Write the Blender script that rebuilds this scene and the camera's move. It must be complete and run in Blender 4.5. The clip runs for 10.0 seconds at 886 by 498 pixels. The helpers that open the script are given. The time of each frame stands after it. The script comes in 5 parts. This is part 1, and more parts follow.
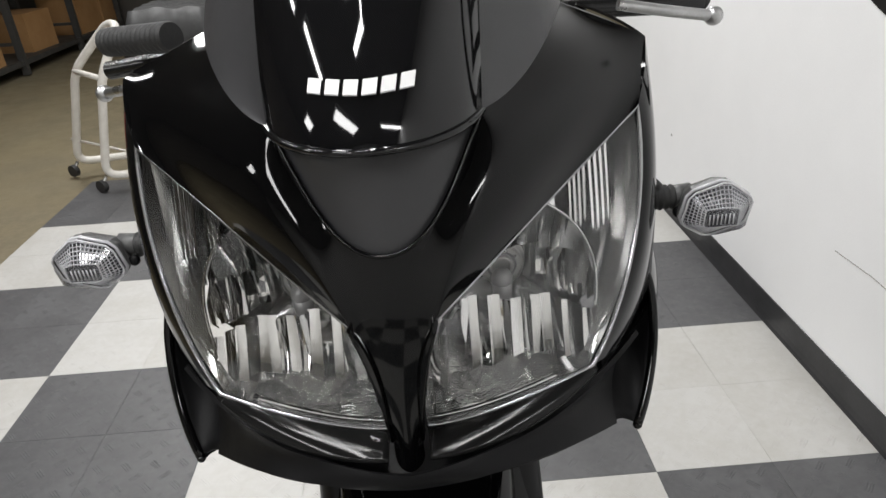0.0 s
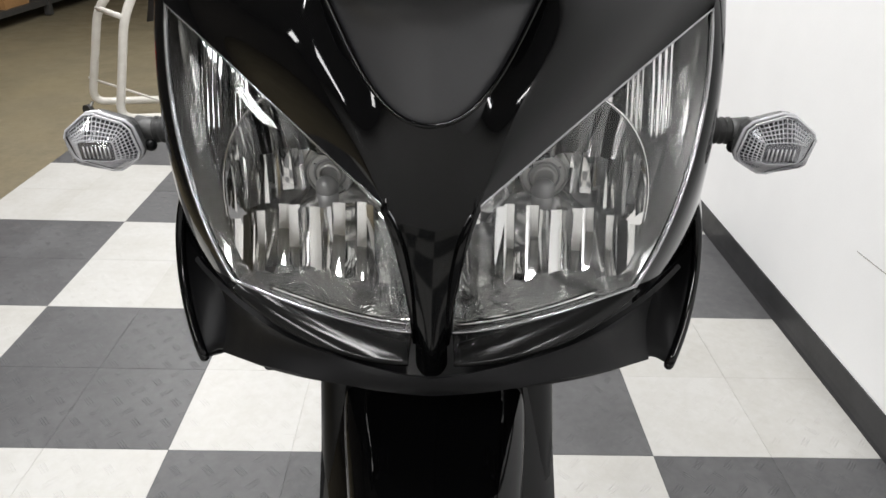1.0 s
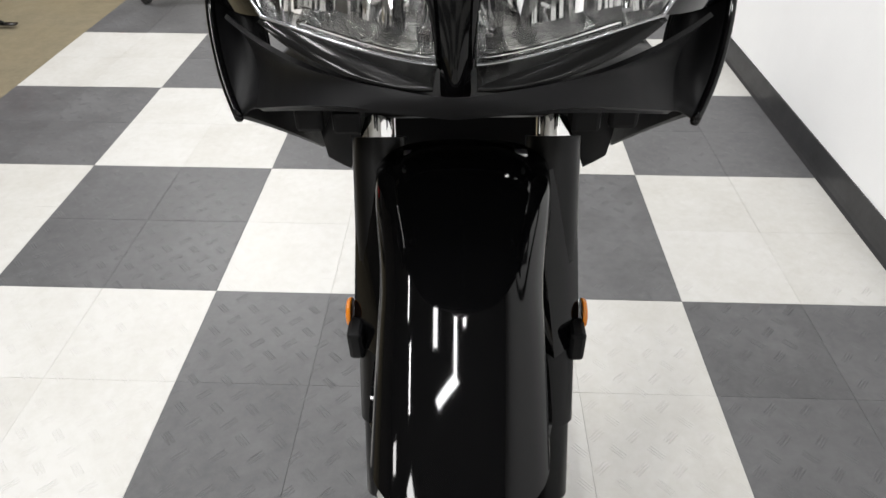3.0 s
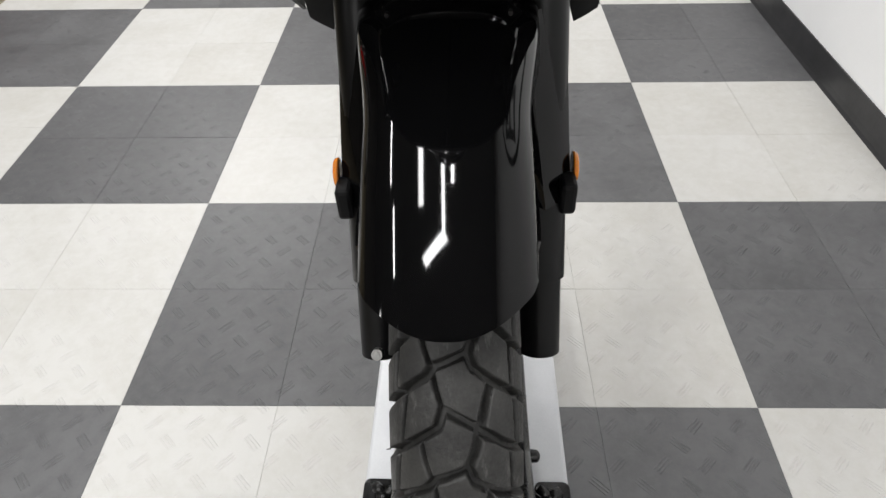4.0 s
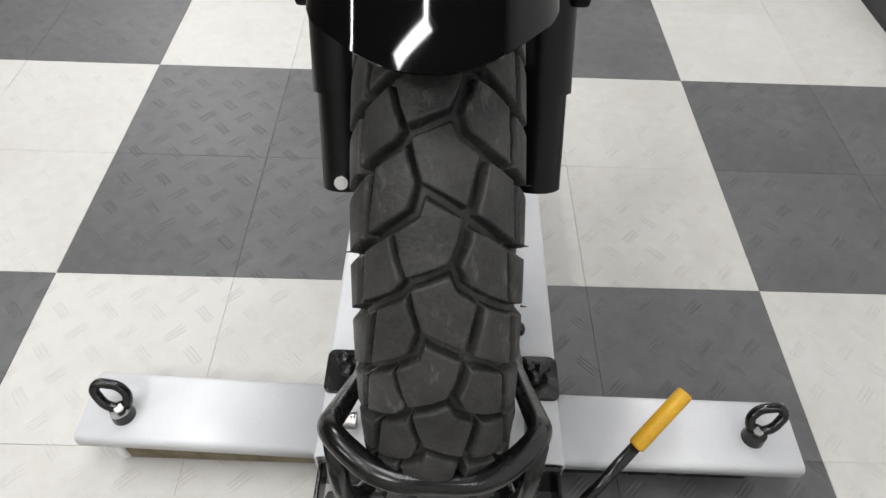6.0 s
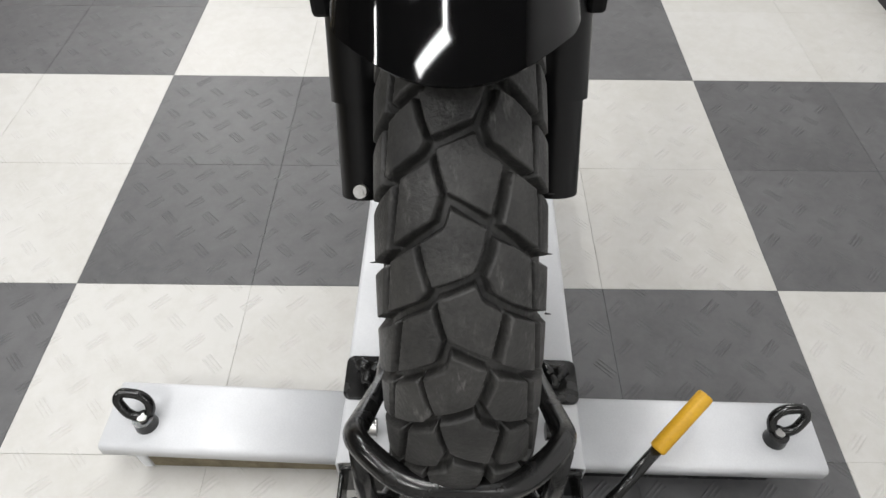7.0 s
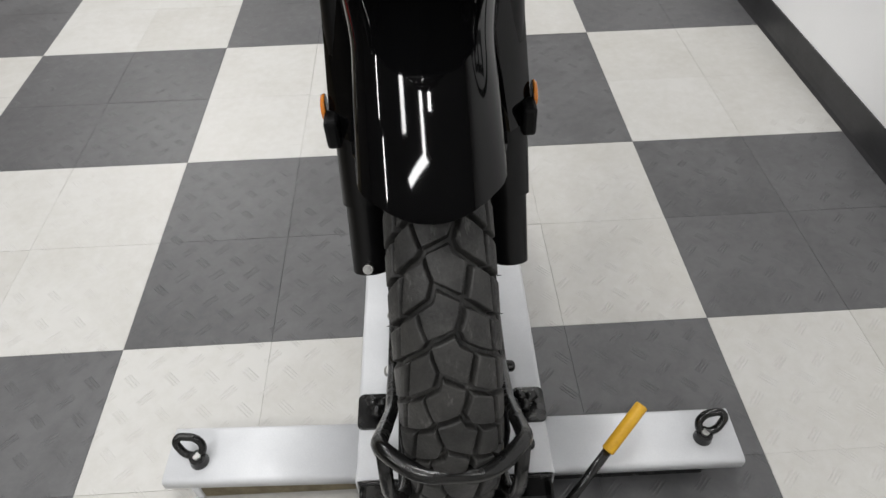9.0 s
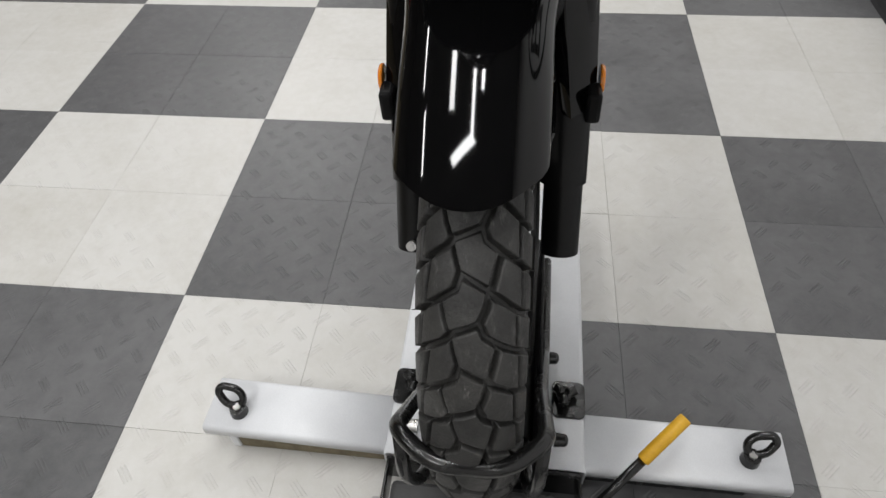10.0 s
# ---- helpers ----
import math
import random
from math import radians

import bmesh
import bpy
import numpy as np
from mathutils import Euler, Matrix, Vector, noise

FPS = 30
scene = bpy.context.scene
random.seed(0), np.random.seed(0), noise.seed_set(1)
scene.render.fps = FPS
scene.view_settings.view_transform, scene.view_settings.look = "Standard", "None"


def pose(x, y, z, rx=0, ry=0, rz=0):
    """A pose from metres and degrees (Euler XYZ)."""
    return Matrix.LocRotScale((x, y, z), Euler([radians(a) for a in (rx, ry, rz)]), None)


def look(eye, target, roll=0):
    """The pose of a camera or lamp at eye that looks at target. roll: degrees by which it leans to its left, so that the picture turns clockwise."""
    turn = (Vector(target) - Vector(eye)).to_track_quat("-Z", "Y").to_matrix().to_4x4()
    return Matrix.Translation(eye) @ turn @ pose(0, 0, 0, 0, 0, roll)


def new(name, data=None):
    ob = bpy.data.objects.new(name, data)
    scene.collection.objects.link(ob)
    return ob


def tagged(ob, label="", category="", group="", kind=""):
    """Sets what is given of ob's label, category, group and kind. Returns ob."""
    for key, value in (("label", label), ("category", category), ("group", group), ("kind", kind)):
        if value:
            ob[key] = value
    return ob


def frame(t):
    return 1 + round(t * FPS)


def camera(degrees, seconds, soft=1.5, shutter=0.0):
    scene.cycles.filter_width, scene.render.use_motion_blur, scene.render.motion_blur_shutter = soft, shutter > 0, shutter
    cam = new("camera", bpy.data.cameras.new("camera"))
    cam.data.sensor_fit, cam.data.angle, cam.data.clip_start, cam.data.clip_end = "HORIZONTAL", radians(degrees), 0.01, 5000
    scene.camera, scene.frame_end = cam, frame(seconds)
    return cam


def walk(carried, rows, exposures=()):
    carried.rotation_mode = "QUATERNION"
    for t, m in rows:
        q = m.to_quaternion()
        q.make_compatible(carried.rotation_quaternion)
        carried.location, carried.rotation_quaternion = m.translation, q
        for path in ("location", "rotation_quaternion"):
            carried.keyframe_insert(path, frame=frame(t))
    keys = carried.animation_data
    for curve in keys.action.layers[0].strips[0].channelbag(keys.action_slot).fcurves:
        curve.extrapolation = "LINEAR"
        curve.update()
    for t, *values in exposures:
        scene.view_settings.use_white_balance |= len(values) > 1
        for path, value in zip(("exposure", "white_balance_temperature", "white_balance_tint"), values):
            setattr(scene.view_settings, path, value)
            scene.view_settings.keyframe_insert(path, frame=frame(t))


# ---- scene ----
cam = camera(69.2, 10.0)
PATH = [
    (0, (0.654, -0.548, 1.316), (0.722, 1.214, 0.373), -3.1),
    (0.3, (0.636, -0.555, 1.292), (0.783, 1.227, 0.397), 2.5),
    (0.5, (0.617, -0.548, 1.272), (0.769, 1.251, 0.412), 2.7),
    (1, (0.629, -0.546, 1.242), (0.684, 1.196, 0.26), 2.1),
    (1.5, (0.644, -0.569, 1.232), (0.608, 1.126, 0.171), 0.6),
    (2, (0.642, -0.582, 1.206), (0.585, 1.087, 0.107), 0.1),
    (2.3, (0.644, -0.59, 1.201), (0.546, 1.126, 0.182), -0.2),
    (2.5, (0.641, -0.596, 1.198), (0.532, 1.126, 0.186), 1.2),
    (2.7, (0.633, -0.604, 1.175), (0.574, 1.031, 0.026), 0.9),
    (3.8, (0.672, -0.67, 1.112), (0.593, 0.813, -0.228), -2.0),
    (4, (0.651, -0.678, 1.068), (0.607, 0.765, -0.316), -1.3),
    (4.5, (0.64, -0.69, 0.993), (0.701, 0.682, -0.461), 1.4),
    (5, (0.655, -0.69, 0.946), (0.698, 0.596, -0.585), 2.2),
    (5.5, (0.655, -0.676, 0.914), (0.685, 0.593, -0.632), 3.0),
    (5.7, (0.653, -0.671, 0.899), (0.682, 0.605, -0.641), 2.9),
    (6.8, (0.638, -0.662, 0.894), (0.654, 0.611, -0.648), 0.9),
    (7, (0.639, -0.665, 0.901), (0.636, 0.616, -0.635), 0.5),
    (7.5, (0.643, -0.676, 0.912), (0.609, 0.599, -0.629), -0.6),
    (8, (0.642, -0.693, 0.962), (0.588, 0.61, -0.554), -1.2),
    (8.3, (0.64, -0.724, 0.998), (0.485, 0.522, -0.558), -9.6),
    (8.5, (0.627, -0.741, 1.028), (0.53, 0.508, -0.532), -9.8),
    (8.7, (0.621, -0.77, 1.059), (0.563, 0.512, -0.475), -9.2),
    (9, (0.635, -0.794, 1.096), (0.687, 0.577, -0.359), -1.4),
    (9.5, (0.694, -0.795, 1.085), (0.559, 0.51, -0.424), -0.8),
    (10, (0.678, -0.767, 1.087), (0.489, 0.534, -0.421), -3.1),
]
EXPOSURES = [(0.0, -0.23), (0.5, 0.06), (1.0, 0.05), (1.5, 0.14), (2.5, 0.19), (3.8, 0.0), (5.5, -0.04), (7.5, 0.01), (8.0, 0.02), (8.4, -0.25), (9.0, -0.25), (9.5, -0.18), (10.0, -0.29)]
walk(cam, [(t, look(eye, target, roll)) for t, eye, target, roll in PATH], EXPOSURES)

# ---------------------------------------------------------------- light
world = bpy.data.worlds.new("world")
scene.world = world
world.use_nodes = True
world.node_tree.nodes["Background"].inputs[0].default_value = (0.9, 0.95, 1.0, 1)
world.node_tree.nodes["Background"].inputs[1].default_value = 0.02

CEILING = 2.9


def strip_lamp(x, y, watts, length=1.2, width=0.13, turn=0.0):
    lamp = bpy.data.lights.new("strip_lamp", "AREA")
    lamp.shape, lamp.size, lamp.size_y = "RECTANGLE", width, length
    lamp.energy, lamp.color = watts, (0.99, 0.985, 0.978)
    ob = new("strip_lamp", lamp)
    ob.matrix_world = pose(x, y, CEILING - 0.10, 0, 0, turn)
    return ob


# the first six follow glints on the black paint
# x, y, turn about z, watts, length, width
LAMPS = [(0.08, 0.15, 0, 13, 0.90, 0.10), (0.48, -0.13, 0, 9, 0.95, 0.04), (0.63, 0.10, 0, 5, 0.42, 0.04), (0.32, -0.735, -57, 10, 0.46, 0.13), (-1.30, 0.85, 0, 22, 1.1, 0.10), (-1.05, -0.45, 0, 18, 0.80, 0.10),
         # x 0.95, -1.3, 0.2 and 1.40: unseen fill added for wall, tiles and headlamps
         (-3.5, -1.25, 0, 44, 0.55, 1.0), (0.95, 2.1, 0, 44, 1.2, 0.13), (-1.3, 3.8, 0, 84, 1.4, 0.50), (0.2, 5.4, 0, 32, 1.4, 0.30), (-0.75, -2.1, 35, 40, 1.1, 0.42), (1.40, -2.4, 90, 17, 0.9, 0.13)]
for lx, ly, turn, watts, length, width in LAMPS:
    strip_lamp(lx, ly, watts, length, width, turn)


# ---------------------------------------------------------------- materials
def material(name, base, rough=0.5, metal=0.0, coat=0.0, spec=0.5):
    m = bpy.data.materials.new(name)
    m.use_nodes = True
    b = m.node_tree.nodes["Principled BSDF"]
    b.inputs["Base Color"].default_value = (*base, 1)
    b.inputs["Roughness"].default_value = rough
    b.inputs["Metallic"].default_value = metal
    b.inputs["Coat Weight"].default_value = coat
    b.inputs["Coat Roughness"].default_value = 0.03
    b.inputs["Specular IOR Level"].default_value = spec
    return m


def node(m, kind, **values):
    n = m.node_tree.nodes.new(kind)
    for key, value in values.items():
        if key in n.inputs:
            n.inputs[key].default_value = value
    return n


def link(m, a, out, b, inp):
    m.node_tree.links.new(a.outputs[out], b.inputs[inp])


def math_node(m, op, a, b=None, clamp=False):
    n = m.node_tree.nodes.new("ShaderNodeMath")
    n.operation, n.use_clamp = op, clamp
    for i, v in enumerate((a, b)):
        if v is None:
            continue
        if isinstance(v, (int, float)):
            n.inputs[i].default_value = v
        else:
            m.node_tree.links.new(v, n.inputs[i])
    return n.outputs[0]


def worn(m, base, dark, scale=6.0, fine=90.0, amount=0.5, bump=0.1, rough=(0.35, 0.55)):
    """Mottled colour and roughness at two scales, with a fine bump."""
    b = m.node_tree.nodes["Principled BSDF"]
    co = node(m, "ShaderNodeTexCoord")
    n1 = node(m, "ShaderNodeTexNoise", Scale=scale, Detail=6.0, Roughness=0.6)
    n2 = node(m, "ShaderNodeTexNoise", Scale=fine, Detail=4.0, Roughness=0.6)
    link(m, co, "Object", n1, "Vector")
    link(m, co, "Object", n2, "Vector")
    mixed = math_node(m, "ADD", math_node(m, "MULTIPLY", n1.outputs[0], 0.65), math_node(m, "MULTIPLY", n2.outputs[0], 0.35))
    ramp = node(m, "ShaderNodeValToRGB")
    ramp.color_ramp.elements[0].position, ramp.color_ramp.elements[1].position = 0.5 - 0.25 * amount, 0.5 + 0.25 * amount
    ramp.color_ramp.elements[0].color, ramp.color_ramp.elements[1].color = (*dark, 1), (*base, 1)
    m.node_tree.links.new(mixed, ramp.inputs[0])
    link(m, ramp, 0, b, "Base Color")
    rr = node(m, "ShaderNodeMapRange")
    rr.inputs["From Min"].default_value, rr.inputs["From Max"].default_value = 0.35, 0.65
    rr.inputs["To Min"].default_value, rr.inputs["To Max"].default_value = rough[1], rough[0]
    link(m, n1, 0, rr, "Value")
    link(m, rr, 0, b, "Roughness")
    bp = node(m, "ShaderNodeBump", Strength=bump, Distance=0.002)
    link(m, n2, 0, bp, "Height")
    link(m, bp, 0, b, "Normal")
    return m


def scuffed(m, pale):
    """Scattered short pale scuffs over the colour that the material has."""
    b = m.node_tree.nodes["Principled BSDF"]
    was = b.inputs["Base Color"].links[0].from_socket
    co = node(m, "ShaderNodeTexCoord")
    far = node(m, "ShaderNodeMapping")
    far.inputs["Scale"].default_value = (150.0, 45.0, 45.0)
    far.inputs["Rotation"].default_value = (0.0, 0.3, 0.25)
    link(m, co, "Object", far, "Vector")
    n1 = node(m, "ShaderNodeTexNoise", Scale=1.0, Detail=5.0, Roughness=0.7)
    n2 = node(m, "ShaderNodeTexNoise", Scale=14.0, Detail=3.0)
    link(m, far, 0, n1, "Vector")
    link(m, co, "Object", n2, "Vector")
    spots = math_node(m, "MULTIPLY", math_node(m, "SUBTRACT", n1.outputs[0], 0.555), 7.0, True)
    spots = math_node(m, "MULTIPLY", spots, math_node(m, "MULTIPLY", math_node(m, "SUBTRACT", n2.outputs[0], 0.45), 4.0, True))
    mix = node(m, "ShaderNodeMix")
    mix.data_type = "RGBA"
    mix.inputs[7].default_value = (*pale, 1)
    m.node_tree.links.new(was, mix.inputs[6])
    m.node_tree.links.new(spots, mix.inputs[0])
    link(m, mix, 2, b, "Base Color")
    return m


def tread_tile(name, base, dark, relief, shade):
    """Hard rubber tile with raised bars in crossed groups, scuffed and smudged."""
    m = material(name, base, 0.4)
    b = m.node_tree.nodes["Principled BSDF"]
    geo = node(m, "ShaderNodeNewGeometry")
    sep = node(m, "ShaderNodeSeparateXYZ")
    link(m, geo, "Position", sep, 0)
    px = math_node(m, "MULTIPLY", math_node(m, "ADD", sep.outputs[0], sep.outputs[1]), 1 / 0.078)
    py = math_node(m, "MULTIPLY", math_node(m, "SUBTRACT", sep.outputs[0], sep.outputs[1]), 1 / 0.078)
    cx, cy = math_node(m, "FLOOR", px), math_node(m, "FLOOR", py)
    parity = math_node(m, "FLOORED_MODULO", math_node(m, "ADD", cx, cy), 2.0)
    fx = math_node(m, "SUBTRACT", math_node(m, "SUBTRACT", px, cx), 0.5)
    fy = math_node(m, "SUBTRACT", math_node(m, "SUBTRACT", py, cy), 0.5)
    flip = math_node(m, "SUBTRACT", 1.0, parity)
    along = math_node(m, "ADD", math_node(m, "MULTIPLY", fx, parity), math_node(m, "MULTIPLY", fy, flip))
    across = math_node(m, "ADD", math_node(m, "MULTIPLY", fy, parity), math_node(m, "MULTIPLY", fx, flip))
    inside_a = math_node(m, "MULTIPLY", math_node(m, "SUBTRACT", 0.35, math_node(m, "ABSOLUTE", along)), 9.0, True)
    inside_b = math_node(m, "MULTIPLY", math_node(m, "SUBTRACT", 0.165, math_node(m, "ABSOLUTE", across)), 40.0, True)
    wave = math_node(m, "MULTIPLY", math_node(m, "ADD", math_node(m, "SINE", math_node(m, "ADD", math_node(m, "MULTIPLY", across, 57.0), 1.57)), 0.2), 1.2, True)
    bars = math_node(m, "MULTIPLY", math_node(m, "MULTIPLY", inside_a, inside_b), wave)
    n1 = node(m, "ShaderNodeTexNoise", Scale=5.0, Detail=8.0, Roughness=0.65)
    n2 = node(m, "ShaderNodeTexNoise", Scale=38.0, Detail=6.0, Roughness=0.7)
    n3 = node(m, "ShaderNodeTexNoise", Scale=260.0, Detail=2.0)
    for n in (n1, n2, n3):
        link(m, geo, "Position", n, "Vector")
    # the relief is worn away in patches
    bars = math_node(m, "MULTIPLY", bars, math_node(m, "ADD", 0.30, math_node(m, "MULTIPLY", math_node(m, "SUBTRACT", n1.outputs[0], 0.42), 4.0, True)))
    info = node(m, "ShaderNodeObjectInfo")
    tone = math_node(m, "ADD", math_node(m, "MULTIPLY", n1.outputs[0], 0.6), math_node(m, "MULTIPLY", n2.outputs[0], 0.4))
    tone = math_node(m, "ADD", tone, math_node(m, "MULTIPLY", math_node(m, "SUBTRACT", info.outputs["Random"], 0.5), 0.10))
    # puts a highlight into the bars' colour on grey tiles, slight shade on white
    tone = math_node(m, "SUBTRACT", tone, math_node(m, "MULTIPLY", bars, shade))
    ramp = node(m, "ShaderNodeValToRGB")
    ramp.color_ramp.elements[0].position, ramp.color_ramp.elements[1].position = 0.30, 0.60
    ramp.color_ramp.elements[0].color, ramp.color_ramp.elements[1].color = (*dark, 1), (*base, 1)
    m.node_tree.links.new(tone, ramp.inputs[0])
    # small dark flecks of grit
    grit = math_node(m, "GREATER_THAN", n2.outputs[0], 0.715)
    # short drag marks
    turned = node(m, "ShaderNodeMapping")
    turned.inputs["Scale"].default_value = (5.0, 70.0, 1.0)
    turned.inputs["Rotation"].default_value = (0, 0, 0.12)
    link(m, geo, "Position", turned, "Vector")
    n4 = node(m, "ShaderNodeTexNoise", Scale=1.0, Detail=3.0, Roughness=0.6)
    link(m, turned, 0, n4, "Vector")
    drag = math_node(m, "MULTIPLY", math_node(m, "SUBTRACT", n4.outputs[0], 0.69), 12.0, True)
    drag = math_node(m, "MULTIPLY", drag, math_node(m, "GREATER_THAN", n1.outputs[0], 0.5))
    grit = math_node(m, "MAXIMUM", grit, math_node(m, "MULTIPLY", drag, 0.8))
    mix = node(m, "ShaderNodeMix")
    mix.data_type = "RGBA"
    mix.inputs[7].default_value = (0.05, 0.045, 0.04, 1)
    link(m, ramp, 0, mix, 6)
    m.node_tree.links.new(math_node(m, "MULTIPLY", grit, 0.35), mix.inputs[0])
    link(m, mix, 2, b, "Base Color")
    rr = math_node(m, "ADD", 0.34, math_node(m, "MULTIPLY", n1.outputs[0], 0.25))
    m.node_tree.links.new(rr, b.inputs["Roughness"])
    bp = node(m, "ShaderNodeBump", Strength=relief, Distance=0.0020)
    height = math_node(m, "ADD", bars, math_node(m, "MULTIPLY", n3.outputs[0], 0.10))
    m.node_tree.links.new(height, bp.inputs["Height"])
    link(m, bp, 0, b, "Normal")
    return m


def clear_plastic(name, tint=(1, 1, 1), gloss=0.03, ior=1.5, ribs=0.0):
    """Thin clear plastic: lets light straight through, mirrors at grazing angles."""
    m = bpy.data.materials.new(name)
    m.use_nodes = True
    tree = m.node_tree
    tree.nodes.remove(tree.nodes["Principled BSDF"])
    out = tree.nodes["Material Output"]
    see = node(m, "ShaderNodeBsdfTransparent", Color=(*tint, 1))
    shine = node(m, "ShaderNodeBsdfGlossy", Roughness=gloss)
    fres = node(m, "ShaderNodeFresnel", IOR=ior)
    mix = node(m, "ShaderNodeMixShader")
    link(m, fres, 0, mix, 0)
    link(m, see, 0, mix, 1)
    link(m, shine, 0, mix, 2)
    link(m, mix, 0, out, "Surface")
    if ribs:
        co = node(m, "ShaderNodeTexCoord")
        wave = node(m, "ShaderNodeTexWave", Scale=ribs, Distortion=0.0)
        link(m, co, "Object", wave, "Vector")
        bp = node(m, "ShaderNodeBump", Strength=0.8, Distance=0.002)
        link(m, wave, 1, bp, "Height")
        link(m, bp, 0, shine, "Normal")
        link(m, bp, 0, fres, "Normal")
    return m


TILE_WHITE = tread_tile("white_tile_rubber", (0.525, 0.517, 0.498), (0.435, 0.422, 0.39), 0.60, 0.014)
TILE_BLACK = tread_tile("grey_tile_rubber", (0.106, 0.106, 0.109), (0.051, 0.051, 0.053), 0.86, -0.05)
CONCRETE = worn(material("sealed_concrete", (0.3, 0.26, 0.18)), (0.225, 0.190, 0.121), (0.125, 0.104, 0.063), 2.2, 45, 0.8, 0.25, (0.4, 0.7))
WALL = worn(material("white_wall_paint", (0.82, 0.82, 0.82)), (0.90, 0.90, 0.905), (0.86, 0.86, 0.865), 3, 180, 0.6, 0.12, (0.5, 0.65))
SMUDGE = material("grey_smudge", (0.36, 0.35, 0.33), 0.7)
# the dimness of the room's far and left sides is put into this colour
DARK_WALL = worn(material("shaded_wall_paint", (0.3, 0.27, 0.22)), (0.13, 0.12, 0.10), (0.09, 0.08, 0.07), 2, 60, 0.6, 0.1, (0.7, 0.9))
# unseen wall behind the camera, kept pale to brighten the headlamp mirrors
BOUNCE_WALL = worn(material("bounce_wall_paint", (0.3, 0.3, 0.29)), (0.76, 0.755, 0.74), (0.68, 0.675, 0.66), 2, 60, 0.6, 0.1, (0.7, 0.9))
CEIL_PAINT = worn(material("ceiling_board", (0.45, 0.45, 0.44)), (0.15, 0.15, 0.145), (0.11, 0.11, 0.105), 3, 90, 0.6, 0.2, (0.8, 0.9))
BASE_RUBBER = worn(material("black_cove_rubber", (0.02, 0.02, 0.02)), (0.028, 0.028, 0.03), (0.016, 0.016, 0.017), 8, 120, 0.7, 0.15, (0.35, 0.5))
LOGO_BLACK = material("black_wall_vinyl", (0.012, 0.012, 0.013), 0.35)
GLOSS_BLACK = material("gloss_black_paint", (0.002, 0.002, 0.0022), 0.05, 0.0, 0.0, 0.30)
MATTE_BLACK = worn(material("black_moulded_plastic", (0.02, 0.02, 0.02), 0.4, 0.0, 0.0, 0.16), (0.006, 0.006, 0.0065), (0.004, 0.004, 0.0045), 20, 900, 0.6, 0.12, (0.38, 0.48))
GREY_PLASTIC = worn(material("dark_grey_satin_plastic", (0.04, 0.04, 0.04)), (0.040, 0.040, 0.042), (0.034, 0.034, 0.036), 10, 900, 0.5, 0.08, (0.33, 0.42))
SCREEN = material("smoked_screen_plastic", (0.004, 0.004, 0.0045), 0.05, 0.0, 0.0)
SMOKED = material("smoked_trim_plastic", (0.008, 0.008, 0.008), 0.13, 0.0, 0.0, 0.22)
CHROME = material("bright_reflector_chrome", (0.94, 0.94, 0.93), 0.045, 1.0)
DULL_CHROME = material("brushed_silvering", (0.80, 0.80, 0.80), 0.16, 1.0)
STEEL = worn(material("zinc_steel", (0.5, 0.5, 0.5), 0.3, 1.0), (0.55, 0.55, 0.54), (0.35, 0.34, 0.33), 60, 400, 0.8, 0.1, (0.25, 0.45))
ALU = worn(material("cast_alloy", (0.5, 0.5, 0.5), 0.3, 1.0), (0.6, 0.6, 0.6), (0.42, 0.42, 0.42), 30, 400, 0.8, 0.1, (0.25, 0.4))
PRESSED_CHROME = worn(material("embossed_chrome", (0.85, 0.85, 0.85), 0.1, 1.0), (0.86, 0.86, 0.85), (0.55, 0.55, 0.55), 70, 170, 0.8, 0.9, (0.06, 0.2))
SEAL = material("headlamp_edge", (0.40, 0.40, 0.41), 0.14, 0.8, 0.3)
LENS = clear_plastic("clear_headlamp_lens", (0.98, 0.98, 0.98), 0.015, 1.6)
SIGNAL_LENS = clear_plastic("clear_ribbed_lens", (0.97, 0.97, 0.97), 0.04, 1.45, 0.0)
RIM_PALE = material("pale_lens_plastic", (0.52, 0.52, 0.54), 0.12, 0.0, 0.5)
SIGNAL_MIRROR = material("dark_silvered_plastic", (0.22, 0.22, 0.235), 0.12, 0.8)
SIGNAL_BODY = worn(material("grey_signal_plastic", (0.09, 0.09, 0.09)), (0.10, 0.10, 0.10), (0.075, 0.075, 0.075), 20, 700, 0.5, 0.1, (0.3, 0.4))
BULB = material("grey_bulb_cap", (0.30, 0.30, 0.30), 0.35, 0.3)
SOCKET = material("pale_socket_metal", (0.52, 0.52, 0.51), 0.33, 0.6)
AMBER = material("amber_reflector", (0.75, 0.22, 0.01), 0.15, 0.0, 0.6)
WHITE_MARK = material("white_decal", (0.85, 0.85, 0.85), 0.35)
FORK_BLACK = material("satin_black_fork", (0.003, 0.003, 0.0033), 0.3, 0.0, 0.0, 0.25)
TYRE = scuffed(worn(material("tyre_rubber", (0.03, 0.03, 0.03)), (0.040, 0.039, 0.037), (0.008, 0.008, 0.008), 18, 300, 0.6, 0.4, (0.40, 0.62)), (0.15, 0.147, 0.14))
DARK_DISC = material("dark_disc_steel", (0.05, 0.05, 0.05), 0.4, 0.8)
RIM = material("black_rim_paint", (0.012, 0.012, 0.012), 0.3, 0.2, 0.3)
SILVER = worn(material("silver_powder_coat", (0.6, 0.61, 0.63)), (0.66, 0.67, 0.69), (0.58, 0.59, 0.61), 9, 420, 0.5, 0.08, (0.3, 0.42))
BLACK_STEEL = worn(material("black_painted_steel", (0.015, 0.015, 0.015)), (0.006, 0.006, 0.006), (0.004, 0.004, 0.004), 30, 300, 0.7, 0.05, (0.16, 0.30))
